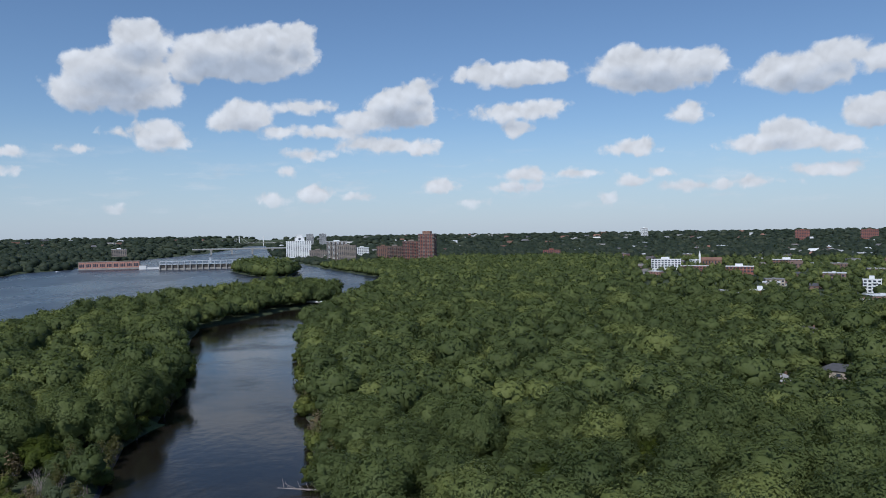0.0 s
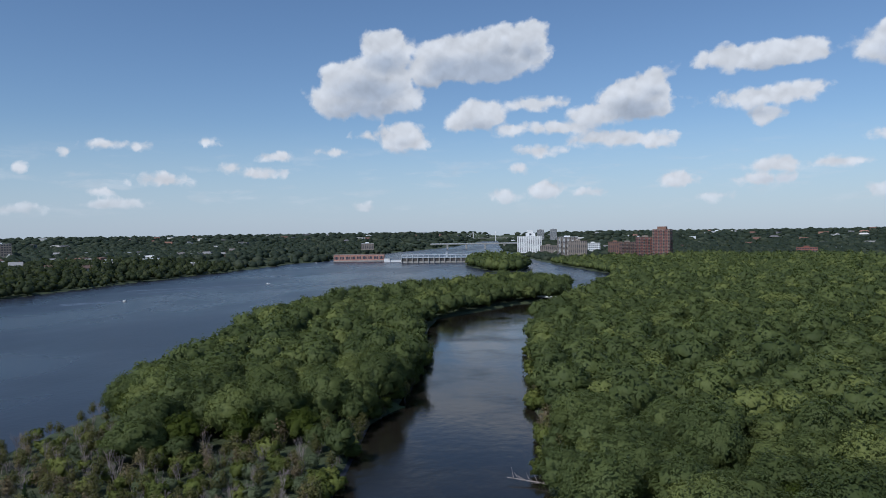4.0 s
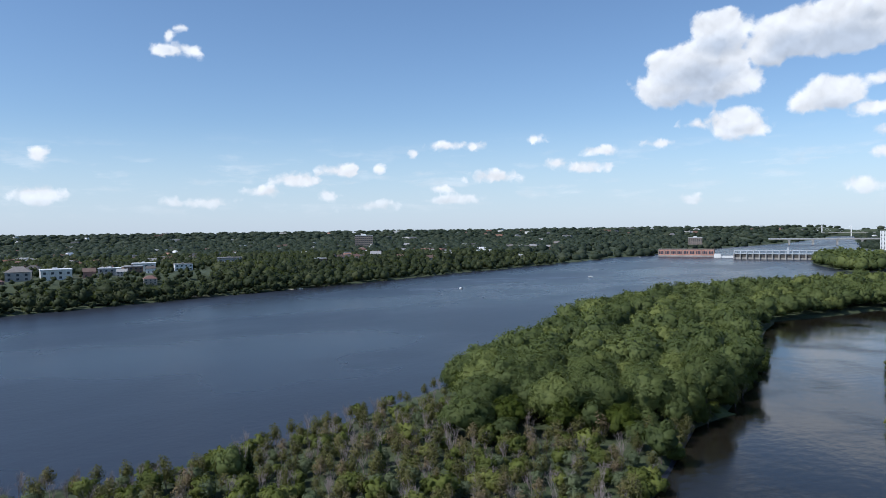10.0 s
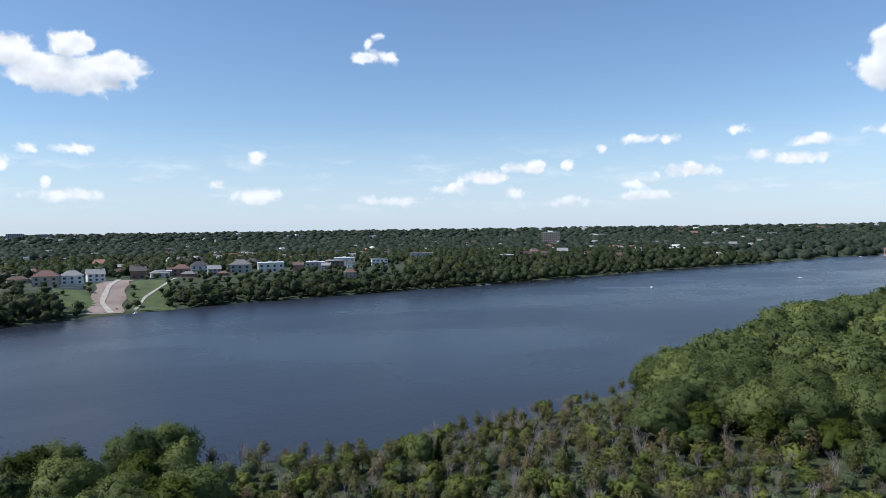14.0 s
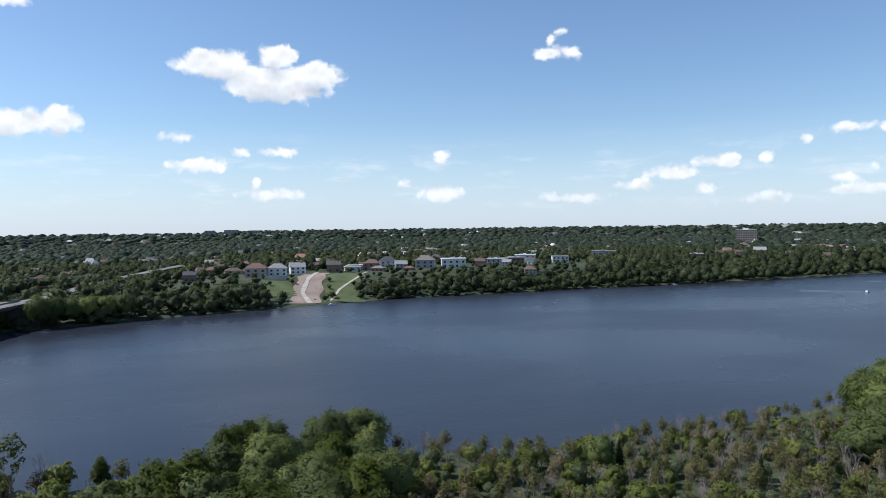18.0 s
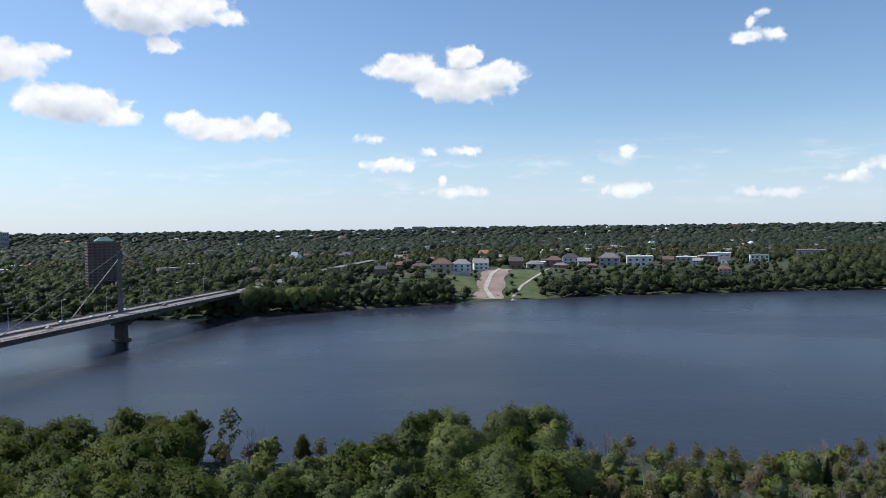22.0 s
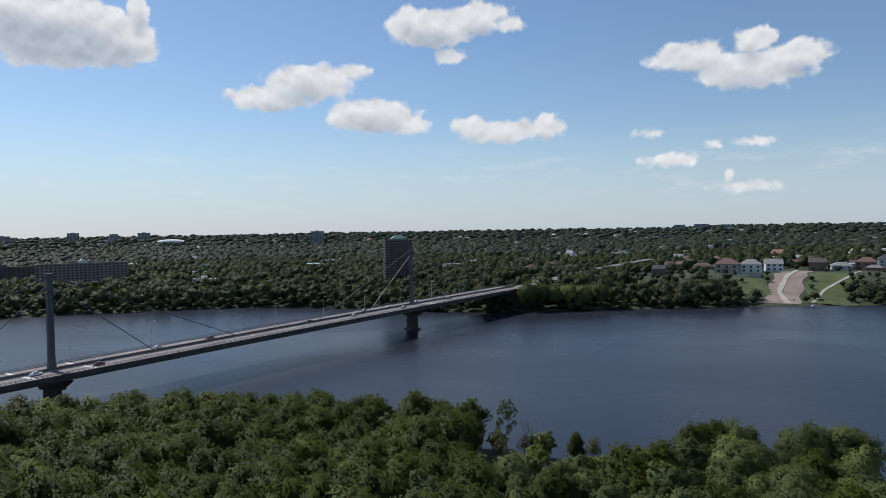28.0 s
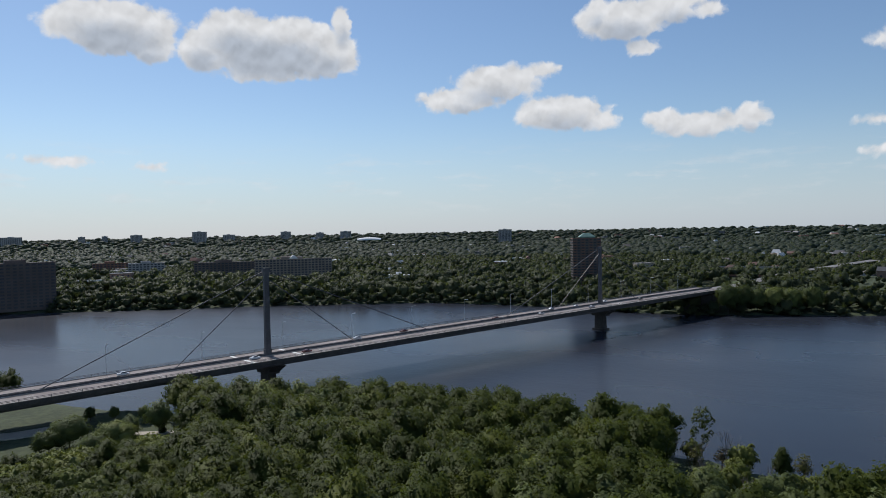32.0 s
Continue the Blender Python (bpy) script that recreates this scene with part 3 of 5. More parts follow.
block("office_block", "pale block with white rooftop boxes beyond the powerhouse", -860, 1880, 36, 22, 17, PALEBRICK, 5, 7, z=20, bands=WHITE)
block("office_block", "red brick school building among trees", 245, 1602, 38, 20, 13, REDBRICK, 3, 8, z=12)
block("apartment_block", "white apartment building with dark window rows among trees", 330, 1051, 42, 18, 13, WHITE, 4, 9, z=11, balcony=True)
block("school_building", "long low red brick building with a white roof", 354, 998, 36, 14, 6.5, REDBRICK, 2, 9, z=10, bands=WHITE, plant=False)
block("school_building", "red brick building with a broad white roof", 390, 933, 34, 18, 8.5, REDBRICK, 2, 8, z=10, bands=WHITE)
block("low_office", "low brown building with a pale flat roof", 529, 1091, 40, 16, 9, BROWNBRICK, 3, 9, z=10, bands=WHITE)
block("apartment_block", "white apartment house at the edge of the suburb", 394, 651, 15, 11, 12, WHITE, 4, 4, z=8, balcony=True)
block("office_block", "small red brick building with a pale roof", 273, 611, 16, 12, 7.5, REDBRICK, 2, 4, z=8, bands=WHITE)
block("far_tower", "pale slab tower near the horizon", 956, 3367, 34, 20, 48, WHITE, 14, 7, z=25)
block("far_works", "long red building near the horizon", 1356, 2676, 50, 20, 34, REDBRICK, 6, 9, z=22)
block("far_works", "long red building near the horizon", 1547, 2571, 56, 20, 32, REDBRICK, 6, 9, z=22)
block("office_block", "pale pink office block with window bands on the far bank", -1467, 1208, 47, 22, 33, PALEBRICK, 6, 9, z=22, bands=WHITE)
block("far_tower", "grey tower block near the horizon", -4180, -136, 58, 24, 30, GREYWALL, 9, 9, z=38, plant=False)
block("far_tower", "grey tower block near the horizon", -4180, -24, 72, 24, 32, GREYWALL, 9, 9, z=38, plant=False)
block("far_tower", "grey tower block near the horizon", -4180, 104, 48, 24, 28, GREYWALL, 9, 9, z=38, plant=False)
_t = block("apartment_tower", "tall dark brick tower with a green copper cap by the bridge", -700, -312, 29, 22, 51, DARKWALL, 18, 7, z=7, front=False, turn=8, plant=False, balcony=True, bands=BROWNBRICK)
part("copper_cap", cat(box(-6, 9, -6, 7, 51.3, 53), frustum(-7, 10, -7, 8, 53, 56.5, 5, 4)), COPPER, _t, "green copper hipped cap")
block("office_tower", "glassy grey office tower near the horizon", -2243, -1314, 48, 30, 47, GREYWALL, 12, 9, z=20)
block("apartment_block", "dark apartment block at the water's edge", -310, -712, 62, 24, 42, DARKWALL, 14, 12, z=4, front=False, turn=6, balcony=True)
block("apartment_block", "grey apartment block with a white end wall", -612, -984, 50, 18, 20, GREYWALL, 6, 10, z=8, front=False)
block("apartment_block", "brown apartment block behind trees", -607, -1075, 52, 18, 19, BROWNBRICK, 6, 10, z=8, front=False)
block("apartment_block", "long dark brick slab behind the bridge", -639, -834, 82, 18, 22, DARKWALL, 7, 16, z=8, front=False)
_t = block("apartment_block", "wide grey apartment slab with even rows of windows", -636, -690, 97, 18, 28, PALEBRICK, 9, 22, z=8, front=False, turn=4)
part("roof_gable", frustum(-6, 6, -6, 6, 28.5, 33, 5, 0), WHITE, _t, "white pointed roof house")
block("low_office", "white stepped modern building on the far bank", -649, -525, 24, 14, 11, WHITE, 3, 6, z=7)
block("low_office", "white stepped modern building on the far bank", -640, -545, 18, 12, 8, WHITE, 2, 5, z=7)
block("low_office", "long low pale building by the water", -493, -902, 80, 12, 5, WHITE, 1, 20, z=8, plant=False)
block("far_tower", "dark stepped tower on the horizon", -2100, -2924, 66, 30, 50, GREYWALL, 14, 10, z=32)
block("far_tower", "grey tower on the horizon", -1971, -3249, 54, 26, 40, GREYWALL, 10, 9, z=32)
block("far_tower", "grey tower on the horizon", -2549, -2818, 52, 26, 44, GREYWALL, 10, 9, z=32)
block("far_tower", "grey tower on the horizon", -2771, -2600, 58, 26, 40, GREYWALL, 10, 9, z=32)
block("far_tower", "grey tower on the horizon", -1502, -3491, 88, 26, 40, GREYWALL, 10, 12, z=32)
block("far_tower", "grey tower on the horizon", -1762, -3367, 30, 24, 36, GREYWALL, 9, 7, z=32)
block("far_tower", "grey tower on the horizon", -1850, -3320, 26, 24, 37, GREYWALL, 9, 7, z=32)
block("far_tower", "grey tower on the horizon", -2680, -2700, 40, 24, 36, GREYWALL, 9, 7, z=32)
block("far_tower", "grey tower on the horizon", -2330, -3000, 60, 24, 34, GREYWALL, 9, 7, z=32)


def church(x, y):
    root = thing("church", facing(x, y, 0, 10), "brown brick church with a white bell spire", "church")
    part("nave", box(-15, 15, -7, 7, -1, 9), BROWNBRICK, root)
    v = np.array([(-15.5, -7.6, 9), (15.5, -7.6, 9), (15.5, 7.6, 9), (-15.5, 7.6, 9), (-15.5, 0, 13), (15.5, 0, 13)], float)
    part("roof", (v, np.array([(0, 1, 5), (0, 5, 4), (2, 3, 4), (2, 4, 5), (0, 4, 3), (1, 2, 5)])), BROWNBRICK, root)
    part("spire", cat(box(-19, -16, -2, 1, -1, 15), frustum(-19.2, -15.8, -2.2, 1.2, 15, 23, 1.5, 1.5)), WHITE, root, "slim white bell spire")
    for i in range(6):
        part("window", box(-13 + i * 4.6, -11.4 + i * 4.6, -7.15, -6.9, 2.5, 7), GLASS, root)
    clear(x, y, 18)


church(426, 1126)


def sports_dome(x, y):
    a = np.linspace(0, np.pi, 13)
    v = np.array([(s * 46, -22 * math.cos(q), 11 * math.sin(q) * (1 - 0.45 * s * s)) for s in np.linspace(-1, 1, 9) for q in a])
    f = np.array([(i * 13 + j, i * 13 + j + 1, (i + 1) * 13 + j + 1, (i + 1) * 13 + j) for i in range(8) for j in range(12)])
    root = thing("sports_dome", facing(x, y, 0, 36), "white air-filled sports dome near the horizon", "dome")
    part("shell", (v, f), WHITE, root, smooth=True)


sports_dome(-2103, -1849)


# ---------- powerhouse, dam and far bridges ----------
def powerhouse():
    root = thing("powerhouse", facing(-722, 1530, -8, 0), "long red brick powerhouse with tall arched windows at the dam", "power station")
    part("wall", box(-60, 60, 0, 20, 3, 16), POWERBRICK, root)
    part("foundation", box(-61, 61, -2.5, 22, -3, 3), CONCRETE, root, "grey concrete intake wall")
    part("cornice", box(-60.6, 60.6, -0.5, 20.5, 16, 17.2), PALEBRICK, root)
    win = mesh_of("window", cat(box(-1.3, 1.3, -0.2, 0.3, 5.5, 11.6), frustum(-1.3, 1.3, -0.2, 0.3, 11.6, 12.6, 0.7, 0)), GLASS)
    for i in range(9):
        for k in (-1, 0, 1):
            part("window", win, None, root).location.x = -53.6 + i * 13.4 + k * 3.3
    pil = mesh_of("pilaster", box(-0.6, 0.6, -0.35, 0.1, 3, 16), PALEBRICK)
    for i in range(10):
        part("pilaster", pil, None, root).location.x = -60 + i * 13.33
    gates = thing("control_hut", facing(-626, 1507, -8, 0), "low white control building between powerhouse and dam", "building")
    part("wall", cat(box(-20, -6, 0, 9, -2, 8.5), box(-6, 20, 2, 8, -2, 4.5)), WHITE, gates)
    part("roof", cat(box(-20.4, -5.6, -0.4, 9.4, 8.5, 9.1), box(-5.6, 20.4, 1.6, 8.4, 4.5, 5)), ROOFGREY, gates)


def dam():
    root = thing("river_dam", facing(-503, 1478, -6, 0), "long spillway dam with grey piers and white steel gantries", "dam")
    part("sill", box(-84, 84, 0, 10, -3, 3.5), CONCRETE, root)
    part("walkway", box(-84, 84, 1, 6, 11.0, 12.2), GALV, root)
    part("gantry_beam", cat(box(-84, 84, 0.5, 2, 17, 18.6), box(-84, 84, 5, 6.5, 17, 18.6)), GALV, root, "pale blue steel gantry beam")
    pier = mesh_of("pier", frustum(-1.2, 1.2, -4, 9, -3, 11, 0.2, 1.5), CONCRETE)
    post = mesh_of("post", box(-0.5, 0.5, 0.6, 1.6, 12.2, 17), GALV)
    gate = mesh_of("gate", box(-4.4, 4.4, 2.5, 3.2, 3.5, 10.2), SHADECONC)
    for i in range(15):
        x = -84 + i * 12
        part("pier", pier, None, root).location.x = x
        part("post", post, None, root).location.x = x
        part("post", post, None, root).location = (x, 4.6, 0)
        if i < 14:
            part("gate", gate, None, root).location.x = x + 6
    part("hoist_tower", box(14, 18, 0, 7, 11, 24), GALV, root)


def far_bridge():
    root = thing("road_bridge", facing(-720, 2600, 0, 0), "long low concrete road bridge on wide piers far upriver", "bridge")
    part("deck", box(-190, 190, -8, 8, 17.5, 21), CONCRETE, root)
    part("railing", cat(box(-190, 190, -8, -7.7, 21, 22), box(-190, 190, 7.7, 8, 21, 22)), GALV, root)
    pier = mesh_of("pier", cat(box(-3, 3, -7, 7, -3, 14), frustum(-7, 7, -7.5, 7.5, 17.5, 14, 4, 0)), CONCRETE)
    for i in range(5):
        part("pier", pier, None, root).location.x = -125 + i * 72
    cs = thing("cable_stayed_bridge", facing(-1190, 4400, 0, 0), "far cable-stayed bridge with two pale towers on the horizon", "bridge")
    part("deck", box(-330, 330, -10, 10, 18, 21), CONCRETE, cs)
    for x in (-72, 72):
        part("pylon", cat(box(x - 2.4, x + 2.4, -9, -5, -3, 62), box(x - 2.4, x + 2.4, 5, 9, -3, 62)), WHITE, cs)
        for d in (-60, -35, 35, 60):
            part("stay_cable", tube((x, -7, 58), (x + d, -7, 21), 0.3, 0.3, 4), WHITE, cs)
    for x in (-280, -210, -140, 140, 210, 280):
        part("pier", box(x - 2, x + 2, -8, 8, -3, 18), CONCRETE, cs)


powerhouse()
dam()
far_bridge()


def footbridge():
    root = thing("footbridge", pose(-113, 680, 0, 0, 0, -28), "pale concrete footbridge from the island to the bank", "bridge")
    v, f = box(-24, 24, -1.8, 1.8, 3.2, 4.0)
    part("deck", (v, f), CONCRETE, root)
    part("railing", cat(box(-24, 24, -1.8, -1.7, 4.0, 5.1), box(-24, 24, 1.7, 1.8, 4.0, 5.1)), WHITE, root)
    for x in (-18, -6, 6, 18):
        part("pier", box(x - 0.5, x + 0.5, -1.6, 1.6, -3, 3.2), CONCRETE, root)


footbridge()

# ---------- houses ----------
def house_parts(root, w, d, h, roof, rng_h):
    part("wall", box(-w / 2, w / 2, -d / 2, d / 2, -1.5, h), HOUSEWALL, root)
    if roof == "hip":
        part("roof", frustum(-w / 2 - 0.6, w / 2 + 0.6, -d / 2 - 0.6, d / 2 + 0.6, h, h + rng_h, min(w, d) * 0.48, min(w, d) * 0.48), HOUSEROOF, root)
    elif roof == "gable":
        v = np.array([(-w / 2 - 0.5, -d / 2 - 0.5, h), (w / 2 + 0.5, -d / 2 - 0.5, h), (w / 2 + 0.5, d / 2 + 0.5, h), (-w / 2 - 0.5, d / 2 + 0.5, h),
                      (-w / 2 - 0.5, 0, h + rng_h), (w / 2 + 0.5, 0, h + rng_h)], float)
        f = np.array([(0, 1, 5, 4), (2, 3, 4, 5), (0, 4, 3, 3), (1, 2, 5, 5), (0, 3, 2, 1)])
        part("roof", (v, quads_to_tris(f)[[0, 1, 2, 3, 4, 5, 6]]), HOUSEROOF, root)
    else:
        part("roof", cat(box(-w / 2 - 0.3, w / 2 + 0.3, -d / 2 - 0.3, d / 2 + 0.3, h, h + 0.45), box(-w * 0.1, w * 0.05, -1, 1, h + 0.45, h + 1.3)), FLATROOF, root)
    if roof != "flat":
        part("chimney", box(w * 0.22, w * 0.22 + 0.9, -0.4, 0.5, h + rng_h * 0.2, h + rng_h + 0.9), BROWNBRICK, root)
    pane = mesh_of("window", cat(box(-0.8, 0.8, -0.1, 0.1, 0, 1.5)), GLASS)
    n = max(2, int(w / 4))
    for fl in range(max(1, int(h / 2.9))):
        for i in range(n):
            o = part("window", pane, None, root)
            o.location = (-w / 2 + (i + 0.5) * w / n, -d / 2 - 0.02, 0.9 + fl * 2.9)
    part("door", box(-0.5, 0.5, d / 2 - 0.05, d / 2 + 0.06, 0, 2.1), BROWNBRICK, root)


HOUSES = {}


def house(kind, x, y, turn, label="", category="house", scale=1.0, z=None, group="houses along the river"):
    spec = {"villa": (15, 11, 6.4, "hip", 3.6), "gabled": (12, 10, 5.8, "gable", 3.6), "bungalow": (14, 9, 3.4, "hip", 2.4),
            "flat": (16, 12, 6.2, "flat", 0), "small": (10, 9, 5.6, "gable", 3.0), "duplex": (18, 12, 6.6, "flat", 0)}[kind]
    m = facing(x, y, turn, z) @ Matrix.Scale(scale, 4)
    if kind not in HOUSES:
        root = thing("house", m, label or LABELS[kind], category, group)
        house_parts(root, *spec)
        HOUSES[kind] = root
    else:
        root = copy_thing(HOUSES[kind], m @ Matrix.Diagonal((*[1 / s for s in HOUSES[kind].scale], 1)))
        tagged(root, label or LABELS[kind], category, group)
    clear(x, y, spec[0] * 0.62 * scale)
    far = math.hypot(x, y)
    clear(x * (1 - 15 / far), y * (1 - 15 / far), spec[0] * 0.62 * scale)
    return root


LABELS = {"villa": "two-storey house with a hipped roof among trees", "gabled": "two-storey house with a steep gabled roof",
          "bungalow": "low bungalow with a shallow hipped roof among trees", "flat": "flat-roofed low building among trees",
          "small": "small gabled house with a brick chimney", "duplex": "flat-roofed two-storey duplex among trees"}

house("bungalow", -853, -3, 4, "low house with a red roof on the river bluff", scale=1.35)
house("villa", -790, 21, -6, "large grey house with a hipped roof on the bluff", scale=1.5)
house("villa", -800, 44, 0, "tall white two-storey villa with a hipped roof on the river bluff", scale=1.35)
house("gabled", -822, 67, 8, "pale brick house with a red-brown roof beside the white villa", scale=1.4)
house("small", -796, -47, -8, "dark brick house with white trim above the wooded bank", scale=1.3)
house("small", -834, 110, 0, "white house with a grey roof above the mown slope", scale=1.6)
house("bungalow", -851, 135, 5, "low house with a red-brown roof above the mown slope", scale=1.4)
house("villa", -860, 160, -4, "grey-roofed house with a hipped roof above the slope", scale=1.3)
house("villa", -905, 190, 3, "pale house with a low hipped roof on the bluff", scale=1.4)
house("gabled", -847, 194, 6, "dark gabled house half hidden by trees", scale=1.2)
house("villa", -866, 230, -6, "dark mansion with arched dormers on the bluff", scale=1.6)
house("duplex", -856, 264, 4, "wide white modern house with balconies on the bluff", scale=1.7)
house("small", -858, 300, 0, "dark gabled house above the wooded bank", scale=1.3)
house("duplex", -880, 331, -5, "white modern house with large windows on the bluff", scale=1.35)
house("flat", -900, 366, 8, "dark flat-roofed house with white edges", scale=1.4)
house("duplex", -934, 395, -3, "white and dark modern house above the wooded bank", scale=1.6)
house("flat", -909, 437, 6, "white low house half hidden by trees", scale=1.4)
house("duplex", -950, 528, 0, "red brick flat-roofed building with a white roof edge", scale=1.9)
for _i in range(5):
    house("gabled", -945 + _i * 2.0, 712 + _i * 14.0, 90 - 50 + 8, "white gabled terrace house in a row", scale=1.1, group="white terrace")
house("gabled", -940, 800, 0, "brick house with a tall gabled roof", scale=1.5)
house("small", -896, 817, 10)
house("bungalow", -890, 850, 0)
for _i in range(7):
    house(["flat", "duplex", "gabled"][_i % 3], -1085 + _i * 14, 1290 + _i * 12, 10 * (_i % 3), "pale low building in a long row on the far bank", scale=1.3, group="pale row")
house("flat", 328, 709, 0, "white flat-roofed house among trees")
house("flat", 233, 582, 6, "low house with a white flat roof among trees", scale=1.2)
house("gabled", 298, 508, 12, "pink brick gabled house among trees")
house("bungalow", 429, 863, 0, "pink brick low house among trees", scale=1.1)
house("bungalow", 206, 401, 8, "small house with a red roof among trees", scale=0.9)
house("bungalow", 134, 285, 20, "house with a grey-blue roof at the forest edge", scale=0.95)
house("bungalow", 166, 296, -12, "brown brick house at the forest edge", scale=1.0)
clear(122, 256, 8), clear(150, 266, 8), clear(-100, 672, 13), clear(-94, 650, 10), clear(-118, 664, 8), clear(190, 368, 12), clear(280, 470, 14)
house("duplex", 170, 470, 0, "low dark house deep among trees", scale=0.8)

# scattered suburb: streets of houses on both banks
_k = np.random.default_rng(11)
for _i in range(95):
    a, r = radians(_k.uniform(66, 104)), _k.uniform(830, 1500)
    if a > radians(98) and r < 950:
        continue
    if land(-math.sin(a) * r, math.cos(a) * r)[1] < 45:
        continue
    house(["villa", "gabled", "bungalow", "small", "flat"][_i % 5], -math.sin(a) * r, math.cos(a) * r, _k.uniform(-35, 35), scale=_k.uniform(0.85, 1.15), group="suburb houses")
for _i in range(60):
    a, r = radians(_k.uniform(30, 66)), _k.uniform(1050, 2100)
    if land(-math.sin(a) * r, math.cos(a) * r)[1] < 45:
        continue
    house(["flat", "gabled", "bungalow", "villa", "duplex"][_i % 5], -math.sin(a) * r, math.cos(a) * r, _k.uniform(-35, 35), scale=_k.uniform(0.9, 1.3), group="suburb houses")
for _i in range(66):
    a, r = radians(_k.uniform(-36, -9)), _k.uniform(620, 2300)
    if a > radians(-15) and r < 1200:
        continue
    house(["flat", "duplex", "bungalow", "flat", "gabled"][_i % 5], -math.sin(a) * r, math.cos(a) * r, _k.uniform(-35, 35), scale=_k.uniform(0.9, 1.5), group="suburb houses")
for _i in range(40):
    a, r = radians(_k.uniform(104, 150)), _k.uniform(1000, 2300)
    house(["flat", "duplex", "bungalow", "flat", "gabled"][_i % 5], -math.sin(a) * r, math.cos(a) * r, _k.uniform(-35, 35), scale=_k.uniform(0.9, 1.5), group="suburb houses")

# ---------- the cable-stayed bridge ----------
PYLON_A, PYLON_B = Vector((-212.0, -248.0, 0)), Vector((-454.0, -192.0, 0))
SPAN = (PYLON_B - PYLON_A).length
BRIDGE = pose(PYLON_A.x, PYLON_A.y, 0, 0, 0, math.degrees(math.atan2(PYLON_B.y - PYLON_A.y, PYLON_B.x - PYLON_A.x)))


def deck_z(x):
    return 15.3 + 2.2 * x / SPAN - 0.000012 * (x - 120) ** 2


def ribbon(y0, y1, lo, hi, x0=-330.0, x1=400.0, n=40):
    """A strip along the bridge between two lines, lo to hi over the deck's height."""
    xs = np.linspace(x0, x1, n)
    z = np.array([deck_z(x) for x in xs])
    v = np.stack([np.stack([xs, np.full(n, y), z + h], 1) for y, h in ((y0, lo), (y1, lo), (y1, hi), (y0, hi))], 1).reshape(-1, 3)
    f = [(i * 4 + k, i * 4 + (k + 1) % 4, i * 4 + 4 + (k + 1) % 4, i * 4 + 4 + k) for i in range(n - 1) for k in range(4)]
    return v, np.array(f + [(3, 2, 1, 0), (4 * n - 4, 4 * n - 3, 4 * n - 2, 4 * n - 1)])


def bridge():
    root = thing("cable_stayed_bridge", BRIDGE, "cable-stayed road bridge with two dark single pylons and few cables", "bridge")
    part("deck", ribbon(-13, 13, -0.9, 0.0), SHADECONC, root)
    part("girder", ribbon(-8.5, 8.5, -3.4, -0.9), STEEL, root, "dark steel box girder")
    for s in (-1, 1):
        part("edge_beam", ribbon(s * 13 - 0.25, s * 13 + 0.25, -1.5, 0.25), SHADECONC, root)
        part("roadway", ribbon(min(s * 1.5, s * 12.2), max(s * 1.5, s * 12.2), 0.0, 0.06), ASPHALT, root)
        part("kerb", ribbon(min(s * 12.2, s * 12.75), max(s * 12.2, s * 12.75), 0.0, 0.35), CONCRETE, root)
        for h in (0.75, 1.15):
            part("rail", ribbon(s * 12.95 - 0.06, s * 12.95 + 0.06, h - 0.07, h + 0.07), STEEL, root)
        post = mesh_of("rail_post", box(-0.08, 0.08, -0.08, 0.08, 0.25, 1.2), STEEL)
        for i in range(60):
            x = -220 + i * 10.0
            part("rail_post", post, None, root).location = (x, s * 12.95, deck_z(x))
        for lane in (5.0, 8.6):
            dash = mesh_of("lane_mark", box(-1.5, 1.5, -0.09, 0.09, 0.064, 0.075), PAINT)
            for i in range(34):
                x = -140 + i * 15.0
                part("lane_mark", dash, None, root).location = (x, s * lane, deck_z(x))
    part("median", ribbon(-1.5, 1.5, 0.0, 0.45), CONCRETE, root)
    part("median_rail", ribbon(-0.9, -0.75, 0.45, 1.1), STEEL, root)
    part("median_rail", ribbon(0.75, 0.9, 0.45, 1.1), STEEL, root)
    for x, offs in ((0.0, (-92, -42, 47, 95)), (SPAN, (-95, -47, 42, 90))):
        z = deck_z(x)
        tower = part("pylon", cat(frustum(x - 1.25, x + 1.25, -0.85, 0.85, z, z + 37.6, 0.15, 0.1), box(x - 1.5, x + 1.5, -1.0, 1.0, z, z + 3.0)), STEEL, root, "slim dark steel pylon")
        part("saddle", box(x - 1.6, x + 1.6, -0.9, 0.9, z + 37.6, z + 39.4), STEEL, tower)
        for o in offs:
            top = z + (38.4 if abs(o) > 70 else 35.2)
            part("stay_cable", tube((x, 0, top), (x + o, 0, deck_z(x + o) + 0.4), 0.2, 0.2, 6), STEEL, root)
            part("anchor", box(x + o - 1.4, x + o + 1.4, -0.5, 0.5, deck_z(x + o) + 0.4, deck_z(x + o) + 1.0), STEEL, root)
        # pier colour is darkened in place of the shade below the deck
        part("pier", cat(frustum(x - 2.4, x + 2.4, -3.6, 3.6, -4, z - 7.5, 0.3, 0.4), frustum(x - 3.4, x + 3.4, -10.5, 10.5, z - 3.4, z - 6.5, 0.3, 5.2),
                         box(x - 2.8, x + 2.8, -5.4, 5.4, z - 7.5, z - 6.5), box(x - 3.2, x + 3.2, -4.8, 4.8, -4, 1.2)), SHADECONC, root, "flared concrete pier, darkened for the deck's shade")
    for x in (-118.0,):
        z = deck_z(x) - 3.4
        part("pier", cat(box(x - 1.6, x + 1.6, -10, 10, -2, z)), SHADECONC, root, "wall-like concrete pier")
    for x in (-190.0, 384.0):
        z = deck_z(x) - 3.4
